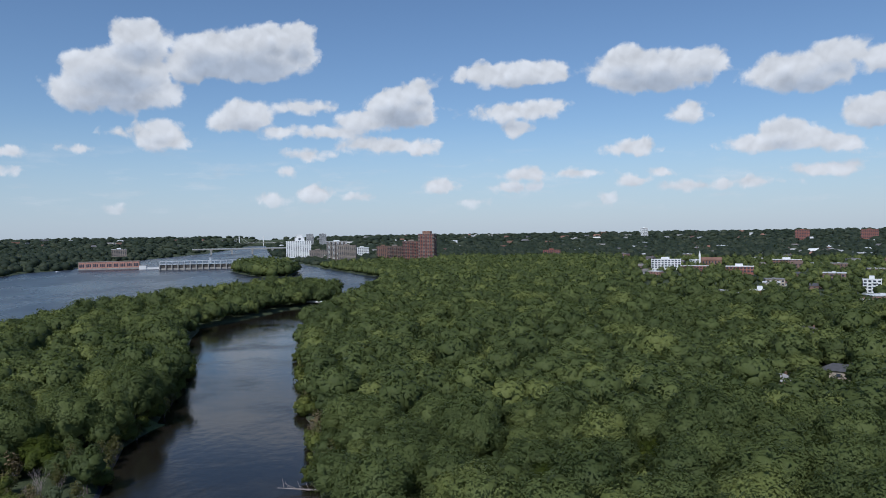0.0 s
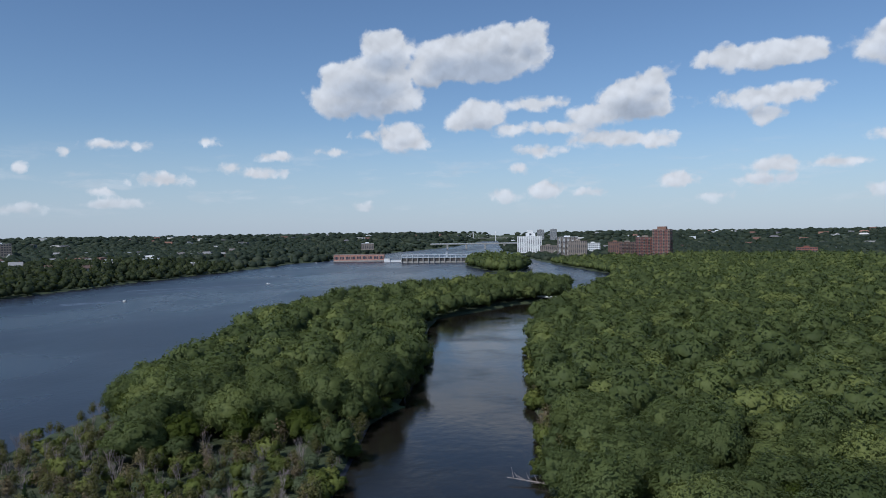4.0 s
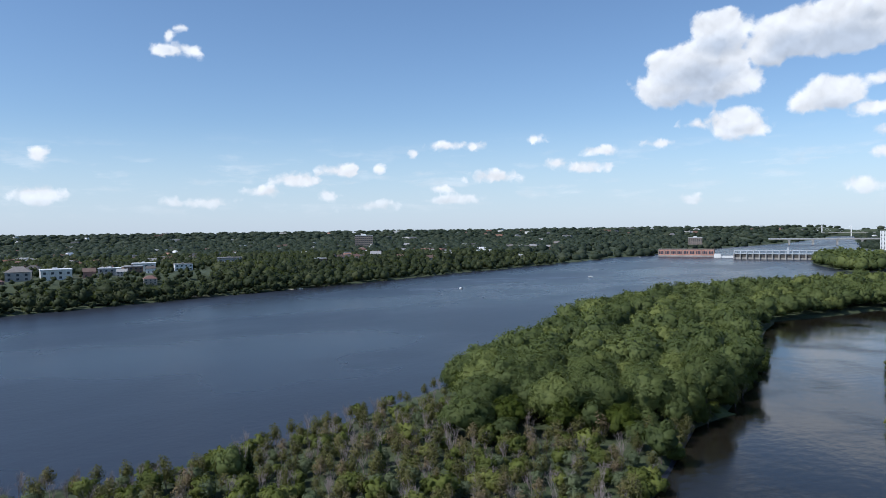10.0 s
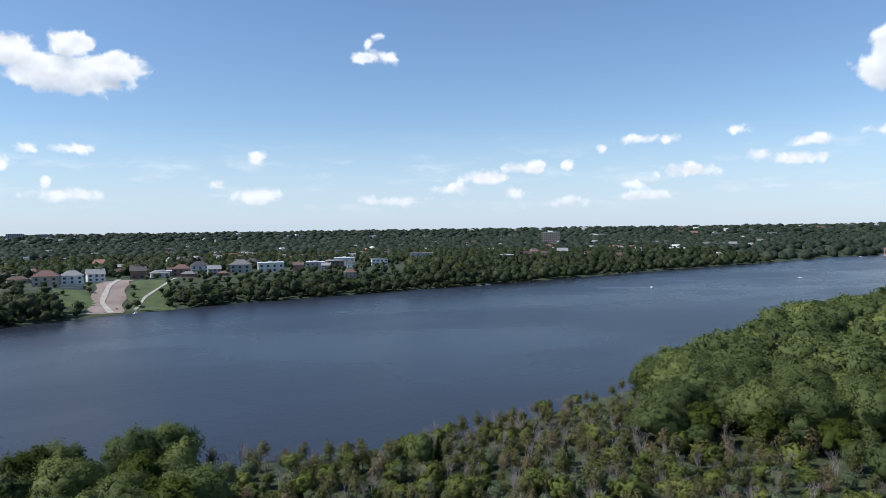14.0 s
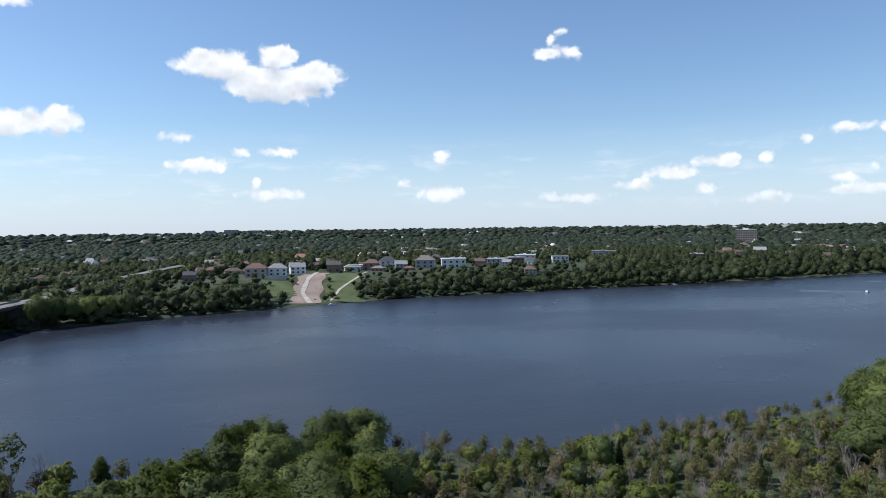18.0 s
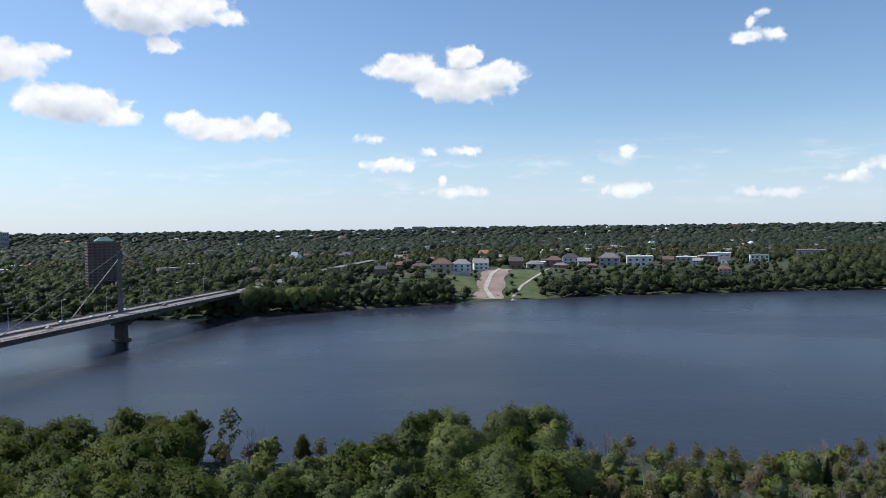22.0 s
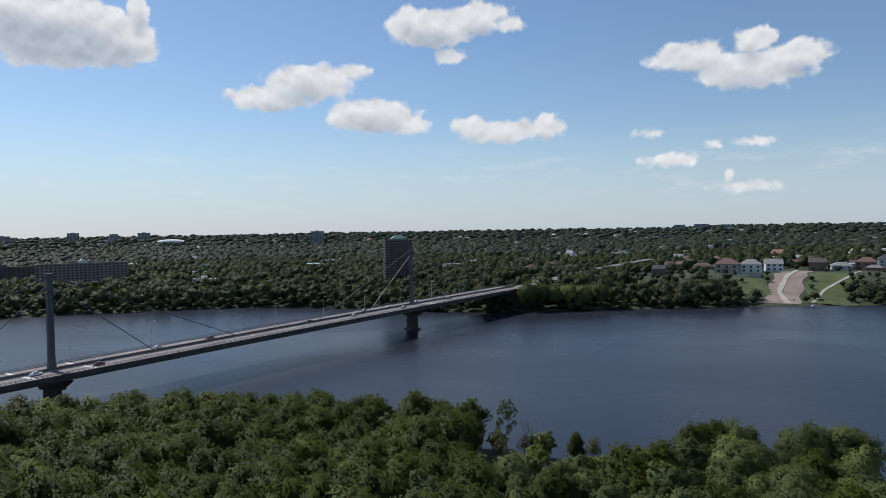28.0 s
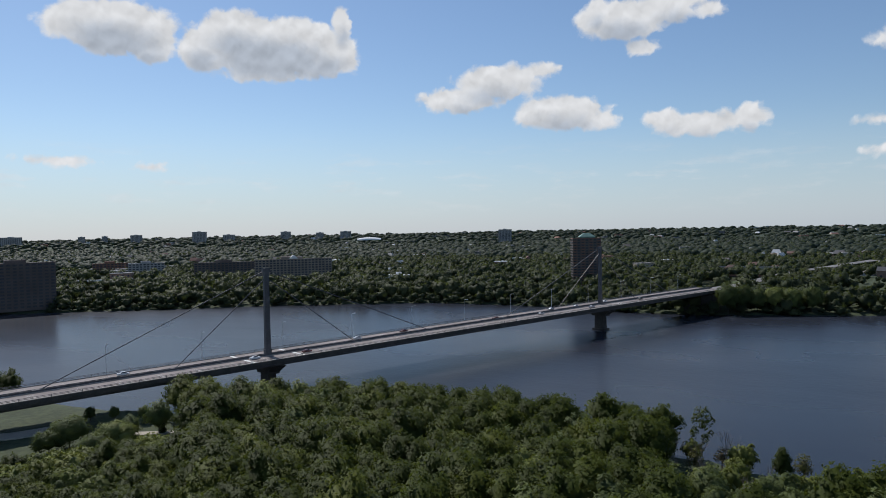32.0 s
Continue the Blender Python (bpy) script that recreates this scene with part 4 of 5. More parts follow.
        part("abutment", cat(box(x - 6, x + 6, -13.5, 13.5, -2, z)), SHADECONC, root)
    for x in (-140.0, -12.0, 12.0, 260.0):
        part("expansion_joint", box(x - 0.7, x + 0.7, -12.1, 12.1, deck_z(x) + 0.066, deck_z(x) + 0.085), PAINT, root)


bridge()


def lamp_post(m, label="tall grey street lamp on the bridge", group="bridge lamps"):
    if "lamp" not in HOUSES:
        root = thing("street_lamp", m, label, "street lamp", group)
        part("pole", tube((0, 0, 0), (0, 0, 12), 0.16, 0.09, 6), GALV, root)
        part("arm", tube((0, 0, 12), (0, -2.2, 12.4), 0.07, 0.06, 5), GALV, root)
        part("lamp_head", frustum(-0.22, 0.22, -2.9, -2.0, 12.3, 12.55, 0.08, 0.1), GALV, root)
        HOUSES["lamp"] = root
        return root
    return tagged(copy_thing(HOUSES["lamp"], m), label, "street lamp", group)


for _i in range(13):
    _x = -104 + _i * 39.5
    lamp_post(BRIDGE @ pose(_x, 12.5, deck_z(_x) + 0.35))


def car(m, label="car driving over the bridge"):
    if "car" not in HOUSES:
        root = thing("car", m, label, "car", "cars on the bridge")
        part("body", cat(frustum(-2.25, 2.25, -0.9, 0.9, 0.32, 0.95, 0.1, 0.06), frustum(-1.35, 1.1, -0.8, 0.8, 0.95, 1.48, 0.45, 0.12)), CARPAINT, root)
        part("windows", cat(frustum(-1.25, 1.0, -0.83, 0.83, 1.0, 1.38, 0.36, 0.1)), GLASS, root)
        part("headlight", cat(box(2.1, 2.27, -0.8, -0.45, 0.62, 0.8)), PAINT, root)
        part("headlight", cat(box(2.1, 2.27, 0.45, 0.8, 0.62, 0.8)), PAINT, root)
        for x in (-1.4, 1.4):
            for y in (-0.82, 0.82):
                part("wheel", tube((x, y - 0.1, 0.33), (x, y + 0.1, 0.33), 0.33, 0.33, 10), RUBBER, root)
        HOUSES["car"] = root
        return root
    return tagged(copy_thing(HOUSES["car"], m), label, "car", "cars on the bridge")


for _x, _y in ((-8, -3.4), (16, -6.8), (53, 6.6), (83, 6.8), (183, -3.2), (226, 3.4), (230, -6.5), (262, 6.4), (205, 7.0), (-60, 6.5), (150, 3.5), (290, -4.0)):
    car(BRIDGE @ pose(_x, _y, deck_z(_x) + 0.06, 0, 0, 180 if _y > 0 else 0))


# ---------- roads, paths, lawns on the banks ----------
def sheet(name, points, width, mat, label, category, lift=0.25, fixed=None, kind="structure"):
    """A strip of road, path or lawn draped over the ground along a line."""
    p = np.array(points, float)
    seg = np.concatenate([[0], np.cumsum(np.hypot(*np.diff(p[:, :2], axis=0).T))])
    s = np.linspace(0, seg[-1], max(8, int(seg[-1] / 6)))
    cx, cy = np.interp(s, seg, p[:, 0]), np.interp(s, seg, p[:, 1])
    tx, ty = np.gradient(cx), np.gradient(cy)
    ln = np.hypot(tx, ty)
    nx, ny = -ty / ln, tx / ln
    cols = []
    k = max(3, int(width / 4) + 1)
    for o in np.linspace(-0.5, 0.5, k):
        w = width * (1 + 0.12 * np.sin(s * 0.13) * (fixed is None))
        x, y = cx + nx * w * o, cy + ny * w * o
        z = land(x, y)[0] + lift if fixed is None else np.interp(s, seg, p[:, 2])
        cols.append(np.stack([x, y, np.maximum(z, 0.3)], 1))
    v = np.stack(cols, 1)
    low = v.copy()
    low[:, :, 2] -= 0.5
    n = len(s)
    top = [(i * k + j, (i + 1) * k + j, (i + 1) * k + j + 1, i * k + j + 1) for i in range(n - 1) for j in range(k - 1)]
    b = n * k
    side = [(i * k, b + i * k, b + (i + 1) * k, (i + 1) * k) for i in range(n - 1)] + [(i * k + k - 1, (i + 1) * k + k - 1, b + (i + 1) * k + k - 1, b + i * k + k - 1) for i in range(n - 1)]
    ob = part(name, (np.concatenate([v.reshape(-1, 3), low.reshape(-1, 3)]), np.array(top + side)), mat)
    for x, y in zip(cx[::2], cy[::2]):
        clear(x, y, width * (0.25 if mat is LAWN else 0.6))
    return tagged(ob, label, category, kind=kind)


sheet("dirt_road", [(-662, 60, 0), (-700, 66, 0), (-760, 76, 0), (-825, 90, 0)], 27, DIRT, "bare brown construction slope cut into the river bluff", "dirt road")
sheet("path", [(-664, 66, 0), (-705, 62, 0), (-760, 74, 0), (-790, 82, 0), (-830, 90, 0)], 4.5, SAND, "pale wheel track winding up the bare slope", "path", lift=0.55)
sheet("lawn", [(-668, 98, 0), (-720, 104, 0), (-800, 122, 0)], 38, LAWN, "mown grass slope on the river bluff", "lawn")
sheet("path", [(-670, 84, 0), (-720, 100, 0), (-770, 128, 0), (-815, 146, 0)], 2.6, SAND, "narrow worn path across the grass slope", "path", lift=0.5)
sheet("lawn", [(-690, 40, 0), (-770, 40, 0)], 30, LAWN, "terraced garden lawn below the white villa", "lawn")
sheet("lawn", [(-150, -262, 0), (-146, -238, 0)], 20, LAWN, "open grass by the water under the bridge", "lawn")
sheet("path", [(-80, -285, 0), (-112, -262, 0), (-124, -258, 0)], 10, SAND, "pale gravel yard under the bridge", "path", lift=0.35)
sheet("path", [(-128, -238, 0), (-140, -222, 0), (-150, -212, 0)], 3.5, SAND, "pale gravel footpath through the park", "path", lift=0.4)
sheet("road", [(-598, -158, 17.6), (-680, -152, 15.5), (-780, -150, 14.5), (-862, -142, 15.5), (-924, -106, 20), (-1000, -70, 24)], 13, ROAD, "approach road rising from the bridge", "road", fixed=True)
sheet("lawn", [(-860, -118, 0), (-960, -96, 0)], 30, LAWN, "grass embankment beside the approach road", "lawn")
sheet("lawn", [(-700, -165, 0), (-800, -185, 0)], 26, LAWN, "grass between the approach roads", "lawn")


def slab_wall(x0, y0, x1, y1, h, mat, label):
    d = math.hypot(x1 - x0, y1 - y0)
    ob = part("retaining_wall", box(0, d, -0.5, 0.5, -4, h), mat)
    ob.matrix_world = pose(x0, y0, ground_z((x0 + x1) / 2, (y0 + y1) / 2), 0, 0, math.degrees(math.atan2(y1 - y0, x1 - x0)))
    tagged(ob, label, "wall", kind="structure")


for _q in range(3):
    slab_wall(-748 - _q * 10, 22, -744 - _q * 10, 52, 1.6, CONCRETE, "low grey terrace wall in the garden below the villa")
slab_wall(-940, -240, -950, -150, 8, CONCRETE, "pale concrete retaining wall beside the road")

def overpass():
    root = thing("overpass", pose(-812, -238, 0, 0, 0, math.degrees(math.atan2(89, -8))), "brown concrete overpass on square columns near the bridge", "bridge")
    part("deck", box(-10, 112, -5, 5, 12.2, 13.6), SHADECONC, root)
    part("parapet", box(-10, 112, -5.2, -4.9, 13.6, 14.6), BROWNBRICK, root)
    part("parapet", box(-10, 112, 4.9, 5.2, 13.6, 14.6), BROWNBRICK, root)
    for k in range(8):
        part("column", box(2 + k * 14, 3.4 + k * 14, -4, 4, 3, 12.2), SHADECONC, root)


overpass()


def boat(x, y, turn, label="small white motorboat on the river"):
    root = thing("motorboat", pose(x, y, 0, 0, 0, turn), label, "boat")
    v, f = box(-3.2, 3.2, -1.1, 1.1, -0.3, 0.8)
    v[[1, 3, 5, 7], 1] *= 0.25
    v[[0, 1, 2, 3], 1] *= 0.7
    part("hull", (v, f), WHITE, root)
    part("cabin", frustum(-1.6, 0.8, -0.7, 0.7, 0.8, 1.7, 0.3, 0.12), WHITE, root)
    part("windscreen", frustum(0.3, 1.1, -0.65, 0.65, 0.8, 1.5, 0.3, 0.1), GLASS, root)
    part("outboard", box(-3.7, -3.2, -0.25, 0.25, -0.2, 1.1), RUBBER, root)


boat(-541, 852, 20)
boat(-560, 605, 160)


def wake(x0, y0, x1, y1, spread):
    """Two low ridges of broken water that run back from a moving boat."""
    dx, dy = x1 - x0, y1 - y0
    n = math.hypot(dx, dy)
    sx, sy = -dy / n, dx / n
    geos = []
    for side in (-1, 1):
        t = np.linspace(0, 1, 30)
        off = side * spread * t
        cx, cy = x0 + dx * t + sx * off, y0 + dy * t + sy * off
        half = (0.8 + 2.2 * t) * (1 + 0.3 * np.sin(t * 55))
        rows = [np.stack([cx + sx * half * k, cy + sy * half * k, np.full(30, h)], 1) for k, h in ((-1, 0.01), (0, 0.35), (1, 0.01))]
        v = np.stack(rows, 1).reshape(-1, 3)
        f = [(i * 3 + k, i * 3 + k + 1, i * 3 + k + 4, i * 3 + k + 3) for i in range(29) for k in range(2)]
        geos.append((v, np.array(f)))
    ob = part("wake", cat(*geos), FOAM, smooth=True)
    tagged(ob, "pale V-shaped wake trailing behind a motorboat", "wake", kind="stuff")


wake(-543, 852, -640, 700, 26)
wake(-563, 604, -600, 560, 8)
boat(-713, 488, 60, "small white motorboat moored at a dock")
boat(-655, 84, 100, "small white boat at the foot of the dirt track")
boat(-795, 1455, 10)


def dock(x, y, turn):
    root = thing("boat_dock", pose(x, y, 0, 0, 0, turn), "low wooden boat dock on posts at the far bank", "dock")
    for k in range(12):
        part("plank", box(-6 + k, -5.06 + k, -1.2, 1.2, 0.55, 0.65), SAND, root)
    for px in (-5.5, 0, 5.5):
        for py in (-1.1, 1.1):
            part("post", tube((px, py, -2), (px, py, 0.9), 0.12, 0.12, 6), BARK, root)


dock(-712, 474, 8)
sheet("grass_patch", [(-107, 262, 0), (-110, 252, 0)], 6, LAWN, "bright grass patch at the island's waterline", "grass", lift=0.3)

# ---------- trees ----------
def kites(g, c, n, size, loose=0.55):
    """Small bent leaf sprays at points c with normals n, as triangles."""
    k = len(c)
    n = n + g.normal(0, loose, (k, 3))
    n /= np.linalg.norm(n, axis=1)[:, None]
    u = np.cross(n, g.normal(0, 1, (k, 3)))
    u /= np.linalg.norm(u, axis=1)[:, None]
    w = np.cross(n, u)
    s = (size * g.uniform(0.55, 1.25, k))[:, None]
    v = np.stack([c - u * s + n * s * 0.2, c + w * s * 0.75 - n * s * 0.15, c + u * s * 0.9 - w * s * 0.45], 1)
    back = np.einsum("ij,ij->i", np.cross(v[:, 1] - v[:, 0], v[:, 2] - v[:, 0]), n) < 0
    v[back] = v[back][:, [0, 2, 1]]
    return v.reshape(-1, 3), np.arange(k * 3).reshape(-1, 3)


def crown_geo(seed, radius, z0, z1, lobes, sprays, size, sub, core=0.74, narrow=0.0, lobe=0.3):
    """A crown: a dome of many upright tufts of leaf sprays round a leafy heart."""
    g = np.random.default_rng(seed)
    h, mid = (z1 - z0) / 2, (z0 + z1) / 2
    # tufts spread evenly over an uneven dome, fuller above
    k = np.arange(lobes) + 0.5
    zz = 1 - 1.62 * k / lobes
    a = k * 2.39996 + g.uniform(-0.35, 0.35, lobes)
    ring = np.sqrt(np.clip(1 - zz * zz, 0, 1)) ** 0.8
    wide = radius * (1 - narrow * (zz + 1) / 2) * g.uniform(0.72, 1.05, lobes)
    lr = radius * lobe * g.uniform(0.75, 1.3, lobes)
    c = np.stack([np.cos(a) * ring * (wide - lr * 0.7), np.sin(a) * ring * (wide - lr * 0.7), mid + zz * (h - lr) + g.normal(0, 0.05 * h, lobes)], 1)
    geos = []
    if core:
        iv, fi = ico(sub)
        iv = iv * (radius * core, radius * core, h * (core + 0.06)) * (1 + g.normal(0, 0.1, (len(iv), 1)))
        iv[:, :2] *= 1 - narrow * 0.5 * (iv[:, 2:3] > 0)
        geos.append((iv + (0, 0, mid), fi))
    m = sprays * 2
    pick = g.choice(lobes, m, p=lr ** 2 / (lr ** 2).sum())
    d = g.normal(0, 1, (m, 3))
    d[:, 2] += 0.3
    d /= np.linalg.norm(d, axis=1)[:, None]
    p = c[pick] + d * (lr[pick] * g.uniform(0.6, 1.15, m))[:, None] * (1, 1, 1.3)
    flat = (p - (0, 0, mid)) / (radius * max(core, 0.3) * 0.95, radius * max(core, 0.3) * 0.95, h * max(core, 0.3) * 0.98)
    ok = np.linalg.norm(flat, axis=1) > 1.0 if core else np.ones(m, bool)
    extra = int(sprays * 0.24) if core else 0
    p, d = p[ok][:sprays - extra], d[ok][:sprays - extra]
    if extra:
        e = g.normal(0, 1, (extra, 3)) + (0, 0, 0.5)
        e /= np.linalg.norm(e, axis=1)[:, None]
        q = e * (radius * core, radius * core, h * (core + 0.06)) * g.uniform(0.98, 1.12, (extra, 1))
        q[:, :2] *= 1 - narrow * 0.5 * (q[:, 2:3] > 0)
        p, d = np.concatenate([p, q + (0, 0, mid)]), np.concatenate([d, e])
    geos.append(kites(g, p, d + (0, 0, 0.35), size))
    # light falls on tufts and crown as on rounded masses
    away = (p - (0, 0, mid)) / (radius, radius, h)
    away /= np.linalg.norm(away, axis=1)[:, None]
    soft = np.repeat(d * 0.75 + away * 0.55 + (0, 0, 0.1), 3, 0) + g.normal(0, 0.1, (len(p) * 3, 3))
    if core:
        soft = np.concatenate([geos[0][0] - (0, 0, mid), soft])
    soft /= np.linalg.norm(soft, axis=1)[:, None]
    return (*cat(*geos), soft)


def bough_crown(seed, radius, z0, z1, boughs, sprays, size, sub, tufts=16, full=0.44, narrow=0.0, lift=0.08):
    """A broad crown: rounded boughs of leaf round a heart, each set with small tufts of leaf sprays."""
    g = np.random.default_rng(seed)
    h, mid = (z1 - z0) / 2, (z0 + z1) / 2
    k = np.arange(boughs) + 0.5
    zz = 1 - 1.55 * k / boughs
    a = k * 2.39996 + g.uniform(-0.4, 0.4, boughs)
    ring = np.sqrt(np.clip(1 - zz * zz, 0, 1)) * (1 - narrow * np.clip(zz, 0, 1))
    lr = radius * full * g.uniform(0.72, 1.22, boughs)
    lz = np.minimum(lr * g.uniform(0.8, 1.15, boughs), h * 0.6)
    env = g.uniform(0.82, 1.08, boughs)
    c = np.stack([np.cos(a) * ring * np.maximum(radius * env - lr * 0.8, 0), np.sin(a) * ring * np.maximum(radius * env - lr * 0.8, 0), mid + zz * (h * env - lz * 0.8)], 1)
    size3 = np.stack([lr, lr, lz], 1)
    iv, fi = ico(sub)
    geos, soft = [], []
    heart = iv * (radius * 0.62, radius * 0.62, h * 0.72) * (1 + g.normal(0, 0.06, (len(iv), 1)))
    geos.append((heart + (0, 0, mid), fi))
    soft.append(iv)
    for i in range(boughs):
        geos.append((c[i] + iv * size3[i] * 0.76 * (1 + g.normal(0, 0.07, (len(iv), 1))), fi))
        soft.append(iv * 0.55 + (c[i] - (0, 0, mid)) / radius * 0.75 + (0, 0, lift))
    # tufts stand out from the boughs, upper side fuller
    t = boughs * tufts
    own = np.repeat(np.arange(boughs), tufts)
    d = g.normal(0, 1, (t, 3)) + (0, 0, 0.35) + (c[own] - (0, 0, mid)) / radius * 0.6
    d /= np.linalg.norm(d, axis=1)[:, None]
    tip = c[own] + d * size3[own] * g.uniform(0.78, 1.1, (t, 1))
    m = int(sprays * 1.7)
    pick = g.integers(t, size=m)
    p = tip[pick] + g.normal(0, 0.17, (m, 3)) * lr[own[pick]][:, None]
    deep = np.min(np.linalg.norm((p[:, None] - c[None]) / size3[None], axis=2), axis=1)
    keep = np.flatnonzero(deep > 0.74)[:sprays]
    p, pick = p[keep], pick[keep]
    b = own[pick]
    n = (p - c[b]) / size3[b]
    n /= np.linalg.norm(n, axis=1)[:, None]
    geos.append(kites(g, p, n + (0, 0, 0.2), size, 0.42))
    away = (p - (0, 0, mid)) / (radius, radius, h)
    s = np.repeat(n * 0.55 + away * 0.75 + (0, 0, lift), 3, 0)
    soft.append(s + g.normal(0, 0.1, s.shape))
    soft = np.concatenate(soft)
    soft = soft / np.linalg.norm(soft, axis=1)[:, None]
    return (*cat(*geos), soft)


def trunk_geo(seed, height, r):
    g = np.random.default_rng(seed)
    pts = [np.array((0, 0, -1.0))]
    for i in range(3):
        pts.append(np.array((g.normal(0, 0.25), g.normal(0, 0.25), height * (i + 1) / 3)))
    geos = [tube(pts[i], pts[i + 1], r * (1 - 0.28 * i), r * (1 - 0.28 * (i + 1)), 6) for i in range(3)]
    for i in range(5):
        a, b = g.uniform(0, 6.28), g.uniform(0.45, 0.9)
        s = np.array((0, 0, height * b))
        geos.append(tube(s, s + np.array((math.cos(a) * 2.6, math.sin(a) * 2.6, 2.4)), r * 0.35, r * 0.12, 4))
    return cat(*geos)


def branch_geo(seed, height, spread, twigs, thin=1.0):
    """A bare tree: a forked stem with limbs and many fine upright twigs."""
    g = np.random.default_rng(seed)
    geos = []

    def grow(p, d, length, r, level):
        q = p + d * length
        geos.append(tube(p, q, r, r * 0.62, 4 if level < 2 else 3))
        if level == 3:
            return
        for _ in range((4, 4, twigs)[level]):
            a = g.normal(0, 1, 3) * (0.45, 0.55, 0.6)[level] * spread
            e = d + a + np.array((0, 0, 0.35))
            grow(p + d * length * g.uniform(0.45, 1.0), e / np.linalg.norm(e), length * g.uniform(0.5, 0.75), r * 0.5, level + 1)

    for _ in range(2):
        d = np.array((g.normal(0, 0.14), g.normal(0, 0.14), 1.0))
        grow(np.array((g.normal(0, 0.3), g.normal(0, 0.3), -1.0)), d / np.linalg.norm(d), height * 0.42, 0.14 * thin, 0)
    return cat(*[(a, quads_to_tris(b)) for a, b in geos])


def conifer_geo(seed, height, radius):
    g = np.random.default_rng(seed)
    m = 320
    t = np.sqrt(g.uniform(0, 1, m))
    a = g.uniform(0, 6.28, m)
    rr = radius * t * g.uniform(0.55, 1.05, m)
    c = np.stack([np.cos(a) * rr, np.sin(a) * rr, height * (1.0 - t * 0.9)], 1)
    core = tube((0, 0, 1), (0, 0, height), radius * 0.6, 0.1, 7)
    return cat((core[0], quads_to_tris(core[1])), kites(g, c, np.stack([np.cos(a), np.sin(a), np.full(m, -0.2)], 1), 0.55))


# tree kinds that stand near: crown meshes of about 15 m, shared between the trees
BIG = [mesh_of("crown", bough_crown(q, 8.8, 1.5, 17.5, 15, 5200, 0.44, 1, tufts=26), LEAF) for q in (51, 52, 53, 54, 55)]
MAPLE = [mesh_of("crown", bough_crown(q, 5.4, 1.0, 13.0, 9, 1500, 0.45, 1, tufts=18, full=0.5), LEAF) for q in (1, 2, 3, 4)]
# poplar normals are turned up, so the crowns shade evenly as in soft light
POPLAR = [mesh_of("crown", bough_crown(q, 5.9, 1.0, 14.6, 13, 2300, 0.42, 1, tufts=18, full=0.44, narrow=0.12, lift=0.9), LEAF_POPLAR_SHADE) for q in (11, 12, 13, 14)]
OPEN = [mesh_of("crown", crown_geo(q, 3.4, 3.5, 15.6, 12, 700, 0.42, 2, core=0, lobe=0.32), LEAF_POPLAR_SHADE) for q in (15,)]
DRY = [mesh_of("crown", crown_geo(q, 3.4, 0.8, 10.2, 18, 480, 0.42, 1, core=0.3, narrow=0.2), LEAF_DRY) for q in (21, 22)]
PALE = [mesh_of("crown", crown_geo(q, 3.2, 0.3, 6.6, 20, 560, 0.4, 1), LEAF_PALE) for q in (31,)]
BUSH = [mesh_of("crown", bough_crown(q, 3.5, 0.0, 6.2, 7, 620, 0.44, 1, tufts=12, full=0.5), LEAF_BUSH) for q in (41, 42, 43)]
TRUNK = [mesh_of("trunk", trunk_geo(s, 11.0, 0.32), BARK) for s in (1, 2)]
STEM = [mesh_of("stem", branch_geo(s, 11.0, 0.9, 2, 0.9), DEADWOOD) for s in (3, 4)]
BARE = [mesh_of("bare_crown", branch_geo(s, 13.0, 0.75, 4), DEADWOOD) for s in (5, 6, 7)]
CONIFER = [mesh_of("crown", conifer_geo(s, 13.0, 2.6), LEAF_DARK) for s in (8,)]

TREE_KINDS = {
    "big": ("spreading_tree", BIG, TRUNK, "large spreading green tree above the riverside wood", "tree"),
    "maple": ("broadleaf_tree", MAPLE, TRUNK, "full green broadleaf tree in the riverside wood", "tree"),
    "poplar": ("poplar_tree", POPLAR, TRUNK, "poplar with a tall crown, its green darkened for shade", "tree"),
    "open": ("tall_tree", OPEN, STEM, "tall thin tree with a high open crown by the water", "tree"),
    "dry": ("thin_tree", DRY, STEM, "thin half-bare tree with olive leaves and grey branches", "tree"),
    "pale": ("willow_shrub", PALE, None, "silvery green rounded shrub among bare stems", "shrub"),
    "bush": ("shrub", BUSH, None, "bright green rounded shrub on the island", "shrub"),
    "bare": ("bare_tree", BARE, None, "leafless grey-purple tree with fine upright twigs", "tree"),
    "conifer": ("conifer", CONIFER, TRUNK, "dark narrow conifer among broadleaf trees", "tree"),
}
MADE = {}
_g = np.random.default_rng(5)


def plant(kind, x, y, s=1.0, z=None, tall=1.0, label="", pick=None, group=""):
    name, tops, stems, text, cat_name = TREE_KINDS[kind]
    i = int(_g.integers(len(tops))) if pick is None else pick
    m = pose(x, y, ground_z(x, y) if z is None else z, 0, 0, float(_g.uniform(0, 360))) @ Matrix.Diagonal((s, s, s * tall, 1))
    root = thing(name, m, label or text, cat_name, group)
    if kind == "bare":
        part("bare_crown", tops[i], None, root)
    else:
        part("crown", tops[i], None, root)
    if stems:
        part(stems[0].name.split(".")[0], stems[int(_g.integers(len(stems)))], None, root)
    return root


def scatter(x0, x1, y0, y1, spacing, seed):
    """Points of an uneven planting: a shaken hexagonal grid."""
    g = np.random.default_rng(seed)
    xs = np.arange(x0, x1, spacing)
    ys = np.arange(y0, y1, spacing * 0.87)
    xx, yy = np.meshgrid(xs, ys)
    xx = xx + (np.arange(len(ys))[:, None] % 2) * spacing / 2
    p = np.stack([xx.ravel(), yy.ravel()], 1)
    return p + g.uniform(-0.36, 0.36, p.shape) * spacing


